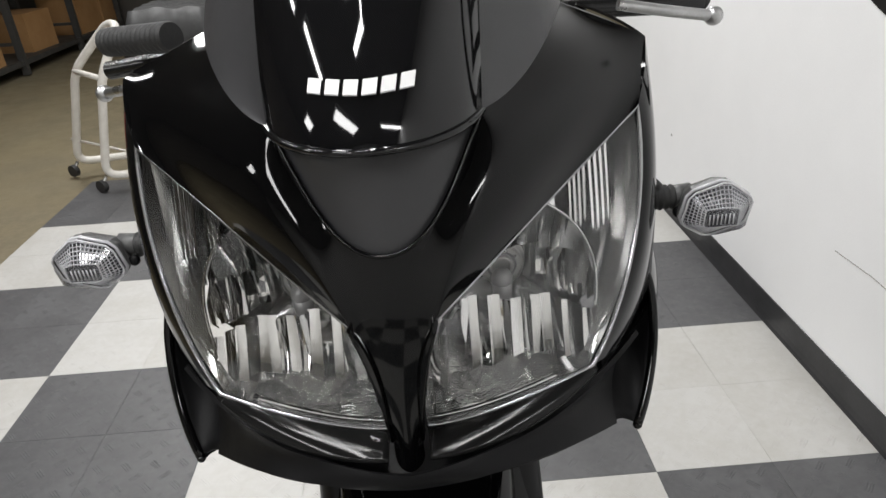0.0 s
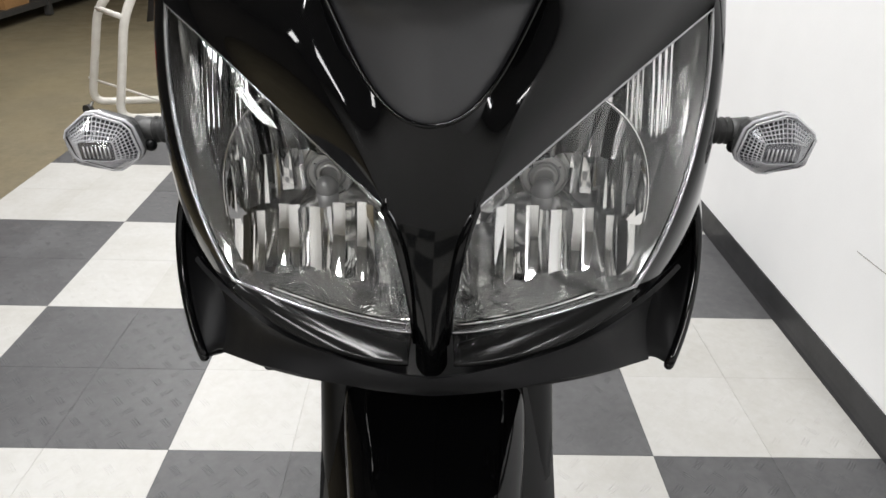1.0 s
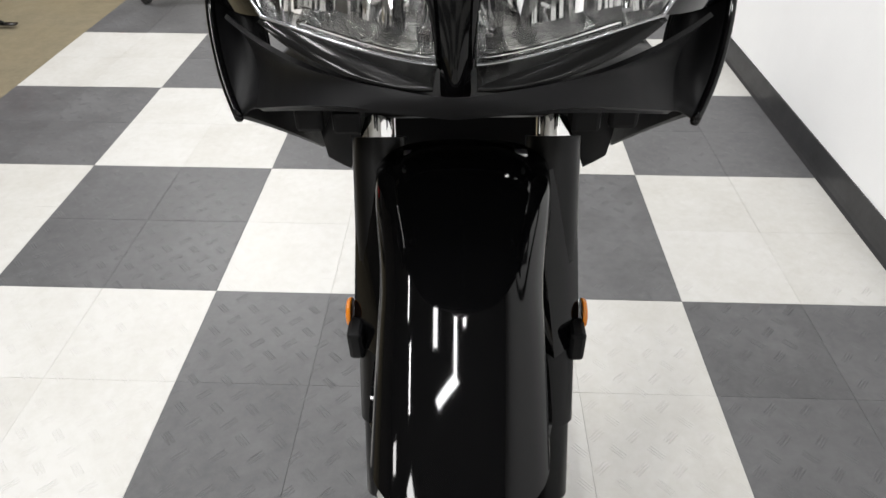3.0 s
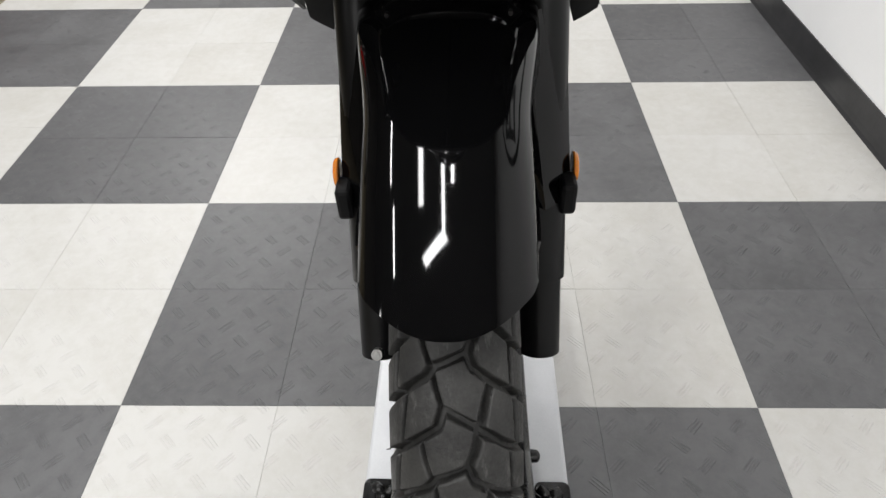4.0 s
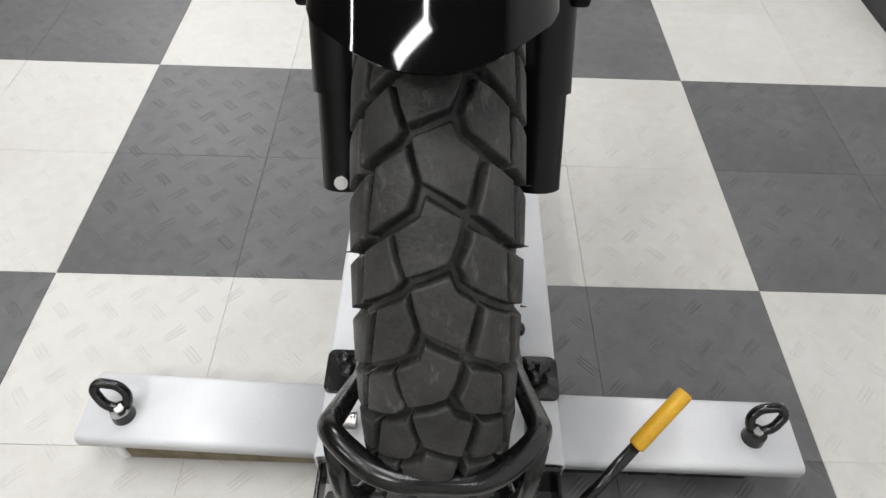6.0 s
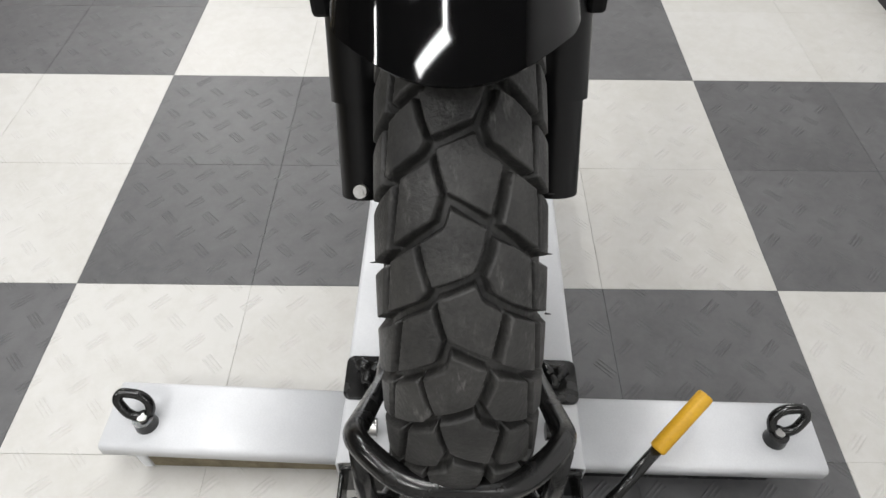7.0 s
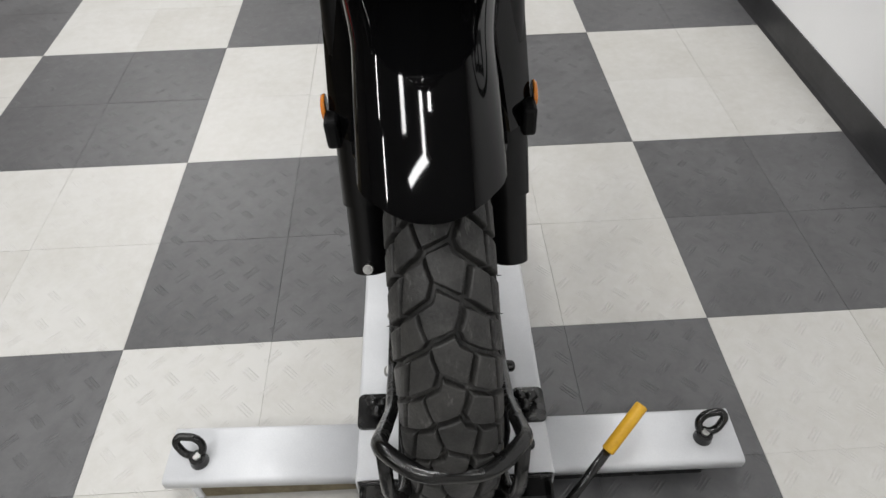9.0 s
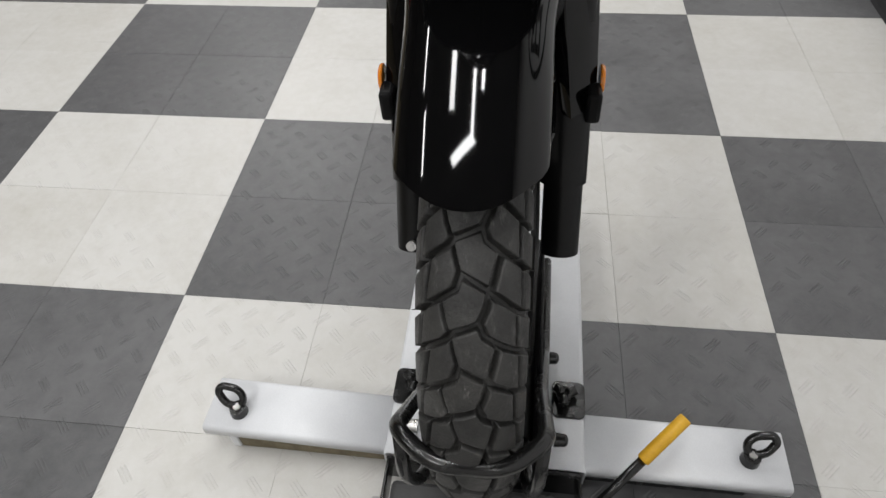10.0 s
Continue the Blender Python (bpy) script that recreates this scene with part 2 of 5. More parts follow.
MOTTLED_BROWN = worn(material("mottled_brown", (0.2, 0.17, 0.1)), (0.22, 0.185, 0.115), (0.08, 0.065, 0.038), 45, 260, 0.9, 0.3, (0.75, 0.9))
PAD = worn(material("grey_rubber_pad", (0.05, 0.05, 0.05)), (0.026, 0.026, 0.026), (0.014, 0.014, 0.014), 15, 250, 0.8, 0.25, (0.5, 0.7))
YELLOW = worn(material("yellow_grip_vinyl", (0.72, 0.40, 0.02)), (0.74, 0.42, 0.02), (0.55, 0.29, 0.015), 40, 300, 0.8, 0.15, (0.4, 0.55))
WHITE_TUBE = worn(material("white_tube_enamel", (0.7, 0.68, 0.63)), (0.72, 0.70, 0.65), (0.52, 0.49, 0.44), 14, 200, 0.9, 0.08, (0.35, 0.5))
RUBBER = worn(material("black_rubber", (0.02, 0.02, 0.02)), (0.024, 0.024, 0.024), (0.015, 0.015, 0.015), 30, 300, 0.6, 0.2, (0.5, 0.65))
RED = material("red_tank_paint", (0.45, 0.012, 0.01), 0.18, 0.0, 0.8)
CARDBOARD = worn(material("brown_cardboard", (0.36, 0.2, 0.08)), (0.36, 0.2, 0.08), (0.27, 0.14, 0.05), 4, 120, 0.7, 0.15, (0.75, 0.9))
RACK = worn(material("dark_rack_steel", (0.05, 0.05, 0.05)), (0.055, 0.052, 0.048), (0.03, 0.03, 0.028), 10, 120, 0.8, 0.1, (0.45, 0.6))
CREAM = worn(material("cream_panel", (0.6, 0.55, 0.42)), (0.6, 0.55, 0.42), (0.48, 0.43, 0.32), 8, 90, 0.7, 0.1, (0.45, 0.6))


# ---------------------------------------------------------------- mesh helpers
def part(name, bm, mat, parent=None, label="", smooth=True, base=(0, 0, 0)):
    """One mesh object from a bmesh, under a thing or part. base: subtracted from the vertices."""
    if base != (0, 0, 0):
        bmesh.ops.translate(bm, verts=bm.verts, vec=[-c for c in base])
    me = bpy.data.meshes.new(name)
    bm.to_mesh(me)
    bm.free()
    if smooth:
        me.shade_smooth()
    me.materials.append(mat)
    ob = new(name, me)
    if parent:
        ob.parent = parent
    if label:
        ob["label"] = label
    return ob


def soften(ob, width=0.004, segments=2, angle=35):
    mod = ob.modifiers.new("bevel", "BEVEL")
    mod.width, mod.segments, mod.limit_method, mod.angle_limit = width, segments, "ANGLE", radians(angle)
    mod.harden_normals = False
    return ob


def crease(ob, angle=35):
    ob.data.set_sharp_from_angle(angle=radians(angle))
    return ob


def box(size, centre=(0, 0, 0), m=None, bm=None):
    bm = bm or bmesh.new()
    mat4 = (m or Matrix()) @ Matrix.Translation(centre) @ Matrix.Diagonal((*size, 1))
    bmesh.ops.create_cube(bm, size=1, matrix=mat4)
    return bm


def rod(a, b, r, r2=None, segs=20, bm=None):
    bm = bm or bmesh.new()
    a, b = Vector(a), Vector(b)
    d = b - a
    m = Matrix.Translation((a + b) / 2) @ d.to_track_quat("Z", "Y").to_matrix().to_4x4()
    bmesh.ops.create_cone(bm, cap_ends=True, segments=segs, radius1=r, radius2=r if r2 is None else r2, depth=d.length, matrix=m)
    return bm


def ribbed(a, b, r, dr, n, segs=20):
    """A round bar with n raised rings, as one skin."""
    a, b = Vector(a), Vector(b)
    d = (b - a).normalized()
    side = d.orthogonal().normalized()
    up = d.cross(side)
    bm, rings = bmesh.new(), []
    for k in range(4 * n + 1):
        rr = r + (dr if k % 4 in (1, 2) else 0)
        p = a.lerp(b, k / (4 * n))
        rings.append([bm.verts.new(p + rr * (side * math.cos(2 * math.pi * q / segs) + up * math.sin(2 * math.pi * q / segs))) for q in range(segs)])
    for p, q in zip(rings, rings[1:]):
        for k in range(segs):
            bm.faces.new((p[k], p[(k + 1) % segs], q[(k + 1) % segs], q[k]))
    bm.faces.new(rings[0][::-1])
    bm.faces.new(rings[-1])
    return bm


def ball(c, r, scale=(1, 1, 1), segs=20, bm=None):
    bm = bm or bmesh.new()
    bmesh.ops.create_uvsphere(bm, u_segments=segs, v_segments=max(8, segs // 2), radius=r, matrix=Matrix.Translation(c) @ Matrix.Diagonal((*scale, 1)))
    return bm


def tube(points, r, closed=False, segs=14, round_off=0.0, steps=6, bm=None):
    """A bent tube along a polyline; round_off: the bend radius at its corners."""
    pts = [Vector(p) for p in points]
    if round_off:
        out, n = [], len(pts)
        for i, p in enumerate(pts):
            if not closed and i in (0, n - 1):
                out.append(p)
                continue
            a, b = pts[i - 1] - p, pts[(i + 1) % n] - p
            k = min(round_off, a.length * 0.48, b.length * 0.48)
            p0, p2 = p + a.normalized() * k, p + b.normalized() * k
            for j in range(steps + 1):
                t = j / steps
                out.append(p0 * (1 - t) ** 2 + p * 2 * t * (1 - t) + p2 * t * t)
        pts = out
    bm = bm or bmesh.new()
    n, rings, side = len(pts), [], None
    for i, p in enumerate(pts):
        d = (pts[(i + 1) % n] - pts[i - 1]) if closed or 0 < i < n - 1 else (pts[1] - pts[0] if i == 0 else pts[-1] - pts[-2])
        d.normalize()
        if side is None:
            side = d.orthogonal().normalized()
        side = (side - d * side.dot(d)).normalized()
        up = d.cross(side)
        rings.append([bm.verts.new(p + r * (side * math.cos(2 * math.pi * k / segs) + up * math.sin(2 * math.pi * k / segs))) for k in range(segs)])
    for i in range(n if closed else n - 1):
        a, b = rings[i], rings[(i + 1) % n]
        for k in range(segs):
            bm.faces.new((a[k], a[(k + 1) % segs], b[(k + 1) % segs], b[k]))
    if not closed:
        bm.faces.new(rings[0][::-1])
        bm.faces.new(rings[-1])
    return bm


def bez(*p):
    """A Bezier curve of any degree as a function of 0..1."""
    p = [Vector(q) for q in p]
    n = len(p) - 1
    return lambda t: sum((math.comb(n, i) * (1 - t) ** (n - i) * t ** i * q for i, q in enumerate(p)), Vector())


def chain(a, b, at=0.5):
    return lambda t: a(t / at) if t < at else b((t - at) / (1 - at))


def mirror(c):
    def flipped(t):
        v = c(t)
        return Vector((-v.x, v.y, v.z))
    return flipped


def back(c):
    return lambda t: c(1 - t)


def shifted(c, d):
    return lambda t: c(t) + Vector(d)


def coons(c0, c1, d0, d1, s, t):
    p = c0(s) * (1 - t) + c1(s) * t + d0(t) * (1 - s) + d1(t) * s
    return p - (c0(0) * (1 - s) * (1 - t) + c0(1) * s * (1 - t) + c1(0) * (1 - s) * t + c1(1) * s * t)


def thicken(bm, depth):
    """Gives an open shell a second skin at that depth and closes its rim."""
    bm.normal_update()
    faces, rim = list(bm.faces), [e for e in bm.edges if e.is_boundary]
    inner = {v: bm.verts.new(v.co - v.normal * depth) for v in list(bm.verts)}
    for f in faces:
        bm.faces.new([inner[v] for v in reversed(f.verts)])
    for e in rim:
        a, b = e.link_loops[0].vert, e.link_loops[0].link_loop_next.vert
        bm.faces.new((b, a, inner[a], inner[b]))
    bm.normal_update()


def patch(c0, c1, d0, d1, ns=24, nt=16, bulge=(0, 0, 0), thick=0.0, side=1, bm=None):
    """A curved panel between four boundary curves; side -1 mirrors it in x."""
    bm = bm or bmesh.new()
    grid = []
    for j in range(nt + 1):
        row = []
        for i in range(ns + 1):
            s, t = i / ns, j / nt
            p = coons(c0, c1, d0, d1, s, t) + Vector(bulge) * (16 * s * (1 - s) * t * (1 - t))
            row.append(bm.verts.new((side * p.x, p.y, p.z)))
        grid.append(row)
    faces = []
    for j in range(nt):
        for i in range(ns):
            q = [grid[j][i], grid[j][i + 1], grid[j + 1][i + 1], grid[j + 1][i]]
            faces.append(bm.faces.new(q if side > 0 else q[::-1]))
    bmesh.ops.remove_doubles(bm, verts=bm.verts, dist=1e-5)
    bmesh.ops.recalc_face_normals(bm, faces=bm.faces)
    if thick:
        thicken(bm, thick)
    return bm


def thing(name, at, label, category, group="", turn=None):
    ob = new(name)
    ob.empty_display_size = 0.05
    ob.matrix_world = turn if turn is not None else Matrix.Translation(at)
    return tagged(ob, label, category, group)


# ---------------------------------------------------------------- structure
S = 0.61
WALL_X = 1.822


def structure(name, bm, mat, label, smooth=False):
    return tagged(part(name, bm, mat, smooth=smooth), label, name.split("_")[0], kind="structure")


X0, X1, Y0, Y1 = -6.0, WALL_X, -3.6, 9.5
structure("floor", box((X1 - X0 + 0.3, Y1 - Y0 + 0.3, 0.1), ((X0 + X1) / 2, (Y0 + Y1) / 2, -0.062)), CONCRETE, "worn brown sealed concrete workshop floor")
wall_right = structure("wall_right", box((0.12, Y1 - Y0, CEILING), (WALL_X + 0.06, (Y0 + Y1) / 2, CEILING / 2)), WALL, "smooth white painted wall with faint scuffs")
part("scuff_mark", tube([(WALL_X - 0.0006, 0.98, 0.402), (WALL_X - 0.0006, 0.82, 0.408), (WALL_X - 0.0006, 0.65, 0.397)], 0.0012, segs=6), SMUDGE, wall_right, "faint grey scratch")
part("scuff_mark", ball((WALL_X, 2.19, 0.35), 0.007, (0.12, 1, 1)), SMUDGE, wall_right, "small grey dot")
structure("wall_far", box((X1 - X0, 0.12, CEILING), ((X0 + X1) / 2, Y1 + 0.06, CEILING / 2)), DARK_WALL, "far workshop wall, coloured dark to stand for shade")
structure("wall_left", box((0.12, Y1 - Y0, CEILING), (X0 - 0.06, (Y0 + Y1) / 2, CEILING / 2)), DARK_WALL, "left workshop wall, coloured dark to stand for a dim room")
structure("wall_near", box((X1 - X0, 0.12, CEILING), ((X0 + X1) / 2, Y0 - 0.06, CEILING / 2)), BOUNCE_WALL, "unseen off-white wall, added as a reflector for the headlamps")
structure("ceiling", box((X1 - X0, Y1 - Y0, 0.1), ((X0 + X1) / 2, (Y0 + Y1) / 2, CEILING + 0.05)), CEIL_PAINT, "grey painted workshop ceiling")


def cove(y0, y1):
    """Black rubber skirting with a curved toe."""
    bm = bmesh.new()
    prof = [(0, 0.096), (-0.004, 0.095), (-0.005, 0.03), (-0.007, 0.012), (-0.011, 0.003), (-0.012, -0.012), (0, -0.012)]
    ends = [[bm.verts.new((WALL_X - 0.001 + a, y, b)) for a, b in prof] for y in (y0, y1)]
    n = len(prof)
    for i in range(n):
        bm.faces.new((ends[0][i], ends[0][(i + 1) % n], ends[1][(i + 1) % n], ends[1][i]))
    bm.faces.new(ends[0][::-1]), bm.faces.new(ends[1])
    bmesh.ops.recalc_face_normals(bm, faces=bm.faces)
    return bm


structure("baseboard", cove(Y0, Y1), BASE_RUBBER, "black rubber cove baseboard along the white wall")


# assumed lamp fittings over the light strips, all out of view
def strip_light(length, width):
    ob = thing("strip_light", (0, 0, 0), "white steel ceiling light fitting, assumed and out of view", "ceiling light", "ceiling lights")
    part("housing", box((width + 0.04, length + 0.06, 0.06), (0, 0, 0.065)), SILVER, ob, smooth=False)
    for e in (-1, 1):
        part("end_cap", box((width + 0.04, 0.02, 0.09), (0, e * (length / 2 + 0.04), 0.05)), SILVER, ob, smooth=False)
    return ob


for lx, ly, turn, watts, length, width in LAMPS:
    strip_light(length, width).matrix_world = pose(lx, ly, CEILING - 0.096, 0, 0, turn)


# wall emblem: an oval ring with plain blocks inside
def wall_emblem(cy, cz, a, b, w):
    ob = thing("wall_emblem", (WALL_X, cy, cz - b), "large black oval vinyl emblem on the white wall", "wall emblem")
    bm = bmesh.new()
    n = 96
    loops = []
    for off, x in ((0, -0.003), (-w, -0.003), (-w, 0.001), (0, 0.001)):
        loops.append([bm.verts.new((x, (a + off) * math.cos(2 * math.pi * k / n), b + (b + off) * math.sin(2 * math.pi * k / n))) for k in range(n)])
    for q in range(4):
        p, r = loops[q], loops[(q + 1) % 4]
        for k in range(n):
            bm.faces.new((p[k], p[(k + 1) % n], r[(k + 1) % n], r[k]))
    bmesh.ops.recalc_face_normals(bm, faces=bm.faces)
    part("ring", bm, LOGO_BLACK, ob, smooth=False)
    # plain blocks, each with two windows, in a row
    h = b * 1.0
    for k in range(2):
        yc = (k - 0.5) * 0.42
        bm = bmesh.new()
        for dz in (-0.5, 0, 0.5):
            box((0.004, 0.34, 0.085), (-0.001, yc, b + dz * (h - 0.085)), bm=bm)
        for dy in (-0.13, 0.13):
            box((0.0044, 0.085, h), (-0.001, yc + dy, b), bm=bm)
        part("block", bm, LOGO_BLACK, ob, smooth=False)
    return ob


wall_emblem(0.84, 1.58, 0.58, 0.58, 0.06)


# ---------------------------------------------------------------- the motorcycle
BASE = (0.0, -0.18, 0.07)
AXLE = Vector((0, -0.18, 0.40))
LEANED = Matrix.Translation((0.655, 0, 0.40)) @ pose(0, 0, 0, 0, -1.55, 0) @ Matrix.Translation((0, 0, -0.40)) @ Matrix.Translation(BASE)
bike = thing("motorcycle", BASE, "gloss black motorcycle with twin headlights, front wheel in a chock", "motorcycle", turn=LEANED)


def bpart(name, bm, mat, parent=bike, label="", smooth=True):
    ob = part(name, bm, mat, parent, label, smooth, BASE)
    return crease(ob, 50) if smooth else ob


# key curves of the right-hand half of the nose (mirrored for the other)
KNEE, TIP = Vector((0.026, -0.196, 1.0725)), Vector((0.193, -0.066, 1.169))
OUT, BOT = Vector((0.145, -0.153, 0.993)), Vector((0.0138, -0.175, 0.965))
CORNER, MID = Vector((0.212, -0.015, 1.21)), Vector((0.225, -0.045, 0.97))
LIP = Vector((0.069, -0.142, 1.198))
chin_edge = bez((0, -0.214, 0.945), (0.085, -0.218, 0.956), (0.12, -0.180, 0.934), (0.172, -0.128, 0.907))
lamp_top = bez(KNEE, (0.075, -0.163, 1.103), (0.135, -0.113, 1.138), TIP)
lamp_low = bez(BOT, (0.055, -0.178, 0.970), (0.105, -0.170, 0.987), OUT)
lamp_in = bez(KNEE, (0.014, -0.203, 1.05), (0.0135, -0.192, 1.0), BOT)
lamp_out = bez(TIP, (0.203, -0.080, 1.10), (0.182, -0.12, 1.035), OUT)
u_edge = bez((0, -0.190, 1.123), (0.034, -0.190, 1.123), (0.051, -0.155, 1.165), LIP)
CREST = Vector((0.150, 0.020, 1.236))
screen_edge = bez(LIP, (0.10, -0.115, 1.20), (0.128, -0.06, 1.225), CREST)
cowl_rim = bez(CORNER, (0.198, -0.010, 1.218), (0.175, -0.005, 1.226), CREST)
lip_line = bez((0, -0.196, 1.195), (0.03, -0.196, 1.195), (0.056, -0.178, 1.196), LIP)
bubble_edge = bez(LIP, (0.072, -0.122, 1.245), (0.076, -0.06, 1.315), (0.085, 0.06, 1.388))
bubble_mid = bez((0, -0.196, 1.195), (0, -0.181, 1.240), (0, -0.110, 1.325), (0, 0.03, 1.395))


def both(c0, c1, d0, d1, ns, nt, bulge=(0, 0, 0), thick=0.003, relax=0):
    """A panel and its mirror image, joined on the centre line into one shell."""
    bm = patch(c0, c1, d0, d1, ns, nt, bulge, 0.0, 1)
    patch(c0, c1, d0, d1, ns, nt, bulge, 0.0, -1, bm)
    bmesh.ops.remove_doubles(bm, verts=bm.verts, dist=2e-5)
    loose = [v for v in bm.verts if not v.is_boundary]
    for _ in range(relax):
        bmesh.ops.smooth_vert(bm, verts=loose, factor=0.5, use_axis_x=True, use_axis_y=True, use_axis_z=True)
    bmesh.ops.recalc_face_normals(bm, faces=bm.faces)
    thicken(bm, thick)
    return bm


# painted face from the spine between the lamps up to the screen
inner = bez((0.0112, -0.194, 0.952), (0.0095, -0.202, 1.0), (0.0095, -0.206, 1.05), KNEE + Vector((0, -0.003, 0.001)))
foot = bez((0, -0.207, 0.950), (0.008, -0.206, 0.950), (0.0112, -0.194, 0.952))
lower = chain(chain(foot, inner, 0.12), shifted(lamp_top, (0, -0.003, 0.001)), 0.36)
upper = chain(u_edge, screen_edge, 0.52)
bm = both(lower, upper, bez((0, -0.207, 0.950), (0, -0.213, 1.02), (0, -0.208, 1.075), (0, -0.190, 1.123)),
          chain(bez(TIP + Vector((0, -0.003, 0.001)), (0.206, -0.042, 1.188), CORNER), cowl_rim, 0.5), 100, 24, (0.002, -0.005, 0.002), relax=140)
bpart("nose_panel", bm, GLOSS_BLACK, label="gloss black fairing face")
bm = both(bez((0, -0.217, 0.960), (0.05, -0.215, 0.959), (0.13, -0.170, 0.962), (0.200, -0.085, 0.972)),
          chin_edge,
          bez((0, -0.217, 0.960), (0, -0.219, 0.952), (0, -0.214, 0.945)),
          bez((0.200, -0.085, 0.972), (0.165, -0.085, 0.945), (0.172, -0.128, 0.905)), 30, 10, (0, -0.004, 0), 0.004)
bpart("chin_panel", bm, MATTE_BLACK, label="matte black lower cowl")
bm = both(u_edge, shifted(lip_line, (0, 0.006, -0.003)), bez((0, -0.190, 1.123), (0, -0.192, 1.160), (0, -0.168, 1.180), (0, -0.190, 1.192)),
          bez(LIP, LIP + Vector((0, 0.006, -0.003))), 24, 14, (0, 0.002, 0), relax=16)
for vtx in bm.verts:
    vtx.co.y += 0.002
bpart("centre_panel", bm, GREY_PLASTIC, label="satin dark grey centre panel")
# beads added to catch a highlight: along the panel's gap and the screen's lower lip
seam = [u_edge(k / 24) for k in range(24, 0, -1)] + [mirror(u_edge)(k / 24) for k in range(25)]
bpart("panel_bead", tube([p + Vector((0, -0.0016, 0)) for p in seam], 0.0016, segs=10), GLOSS_BLACK)
seam = [lip_line(k / 20) for k in range(20, 0, -1)] + [mirror(lip_line)(k / 20) for k in range(21)]
bpart("screen_lip", tube([p + Vector((0, -0.0045, 0.0005)) for p in seam], 0.0026, segs=12), SCREEN)


def nose(side):
    # side of the cowl, from the lamp's outer edge round to the flank
    flank = bez(CORNER, (0.228, -0.025, 1.12), (0.226, -0.035, 1.03), MID)
    bm = patch(lamp_out, flank, bez(TIP, (0.205, -0.05, 1.19), CORNER), bez(OUT, (0.175, -0.13, 0.985), MID), 24, 8, (0.004, -0.004, 0), 0.003, side)
    bpart("side_cowl", bm, GLOSS_BLACK)
    bm = patch(flank, bez((0.20, 0.32, 1.20), (0.25, 0.32, 1.12), (0.25, 0.32, 1.0), (0.22, 0.32, 0.90)),
               bez(CORNER, (0.215, 0.1, 1.215), (0.20, 0.32, 1.20)), chain(bez(MID, (0.240, 0.01, 0.985), (0.256, 0.09, 0.972)), bez((0.256, 0.09, 0.972), (0.25, 0.2, 0.93), (0.22, 0.32, 0.90)), 0.4), 16, 16, (0.010, 0, 0), 0.003, side)
    bpart("flank_panel", bm, GLOSS_BLACK)
    # lower chin and the scooped winglet
    bm = patch(chin_edge,
               bez((0, 0.02, 0.90), (0.06, 0.03, 0.90), (0.12, 0.04, 0.895), (0.19, 0.06, 0.89)),
               bez((0, -0.214, 0.945), (0, 0.02, 0.90)), bez((0.172, -0.128, 0.905), (0.185, -0.07, 0.92), (0.19, 0.06, 0.89)), 20, 8, (0, 0, 0.01), 0.003, side)
    bpart("chin_underside", bm, MATTE_BLACK)
    fin = bez((0.210, -0.052, 1.022), (0.232, -0.045, 0.990), (0.221, -0.090, 0.930), (0.197, -0.118, 0.892))
    bm = patch(fin, bez((0.250, 0.09, 1.012), (0.274, 0.07, 0.945), (0.245, 0.05, 0.890), (0.218, 0.04, 0.873)),
               bez(fin(0), (0.238, 0.01, 1.024), (0.250, 0.09, 1.012)), bez(fin(1), (0.206, -0.03, 0.879), (0.218, 0.04, 0.873)), 20, 12, (0.006, 0, 0), 0.003, side)
    winglet = bpart("winglet", bm, GLOSS_BLACK)
    bm = tube([(side * fin(k / 20).x, fin(k / 20).y, fin(k / 20).z) for k in range(21)], 0.0042, segs=12)
    for c in (fin(0), fin(1)):
        ball((side * c.x, c.y, c.z), 0.0042, segs=12, bm=bm)
    part("rolled_edge", bm, GLOSS_BLACK, winglet, base=BASE)
    hollow = bez((0.178, -0.092, 1.022), (0.172, -0.085, 0.975), (0.158, -0.090, 0.940), (0.172, -0.128, 0.907))
    bm = patch(fin, hollow, bez(fin(0), hollow(0)), bez(fin(1), (0.187, -0.112, 0.902), hollow(1)), 20, 12, (0, 0.030, 0.004), 0.003, side)
    part("winglet_scoop", bm, MATTE_BLACK, winglet, base=BASE)
    bm = patch(shifted(screen_edge, (0, -0.001, 0.0015)), bubble_edge, bez(LIP, LIP), bez(CREST, (0.135, 0.05, 1.32), (0.085, 0.06, 1.388)), 24, 10, (0, 0.006, -0.004), 0.003, side)
    rear = bez((0.200, 0.15, 1.175), (0.17, 0.15, 1.19), (0.12, 0.15, 1.21))
    top = patch(cowl_rim, rear, bez(CORNER, (0.207, 0.07, 1.20), (0.200, 0.15, 1.175)), bez(CREST, (0.14, 0.08, 1.24), (0.12, 0.15, 1.21)), 12, 8, (0, 0, 0.004), 0.003, side)
    bpart("cowl_top", top, MATTE_BLACK)
    bpart("screen_flange", bm, GREY_PLASTIC, label="satin dark grey screen surround")


def screen_point(x, t):
    """A point of the screen at x across, t up it."""
    s = min(1, abs(x) / 0.075)
    p = coons(lip_line, bez((0, 0.03, 1.395), (0.05, 0.03, 1.395), (0.085, 0.06, 1.388)), bubble_mid, bubble_edge, s, t)
    return p


for side in (1, -1):
    nose(side)

# the screen is one shell across both halves
bm = bmesh.new()
rows = []
for j in range(21):
    row = []
    for i in range(-16, 17):
        p = coons(lip_line, bez((0, 0.03, 1.395), (0.05, 0.03, 1.395), (0.085, 0.06, 1.388)), bubble_mid, bubble_edge, abs(i) / 16, j / 20)
        row.append(bm.verts.new((math.copysign(p.x, i), p.y - 0.004, p.z)))
    rows.append(row)
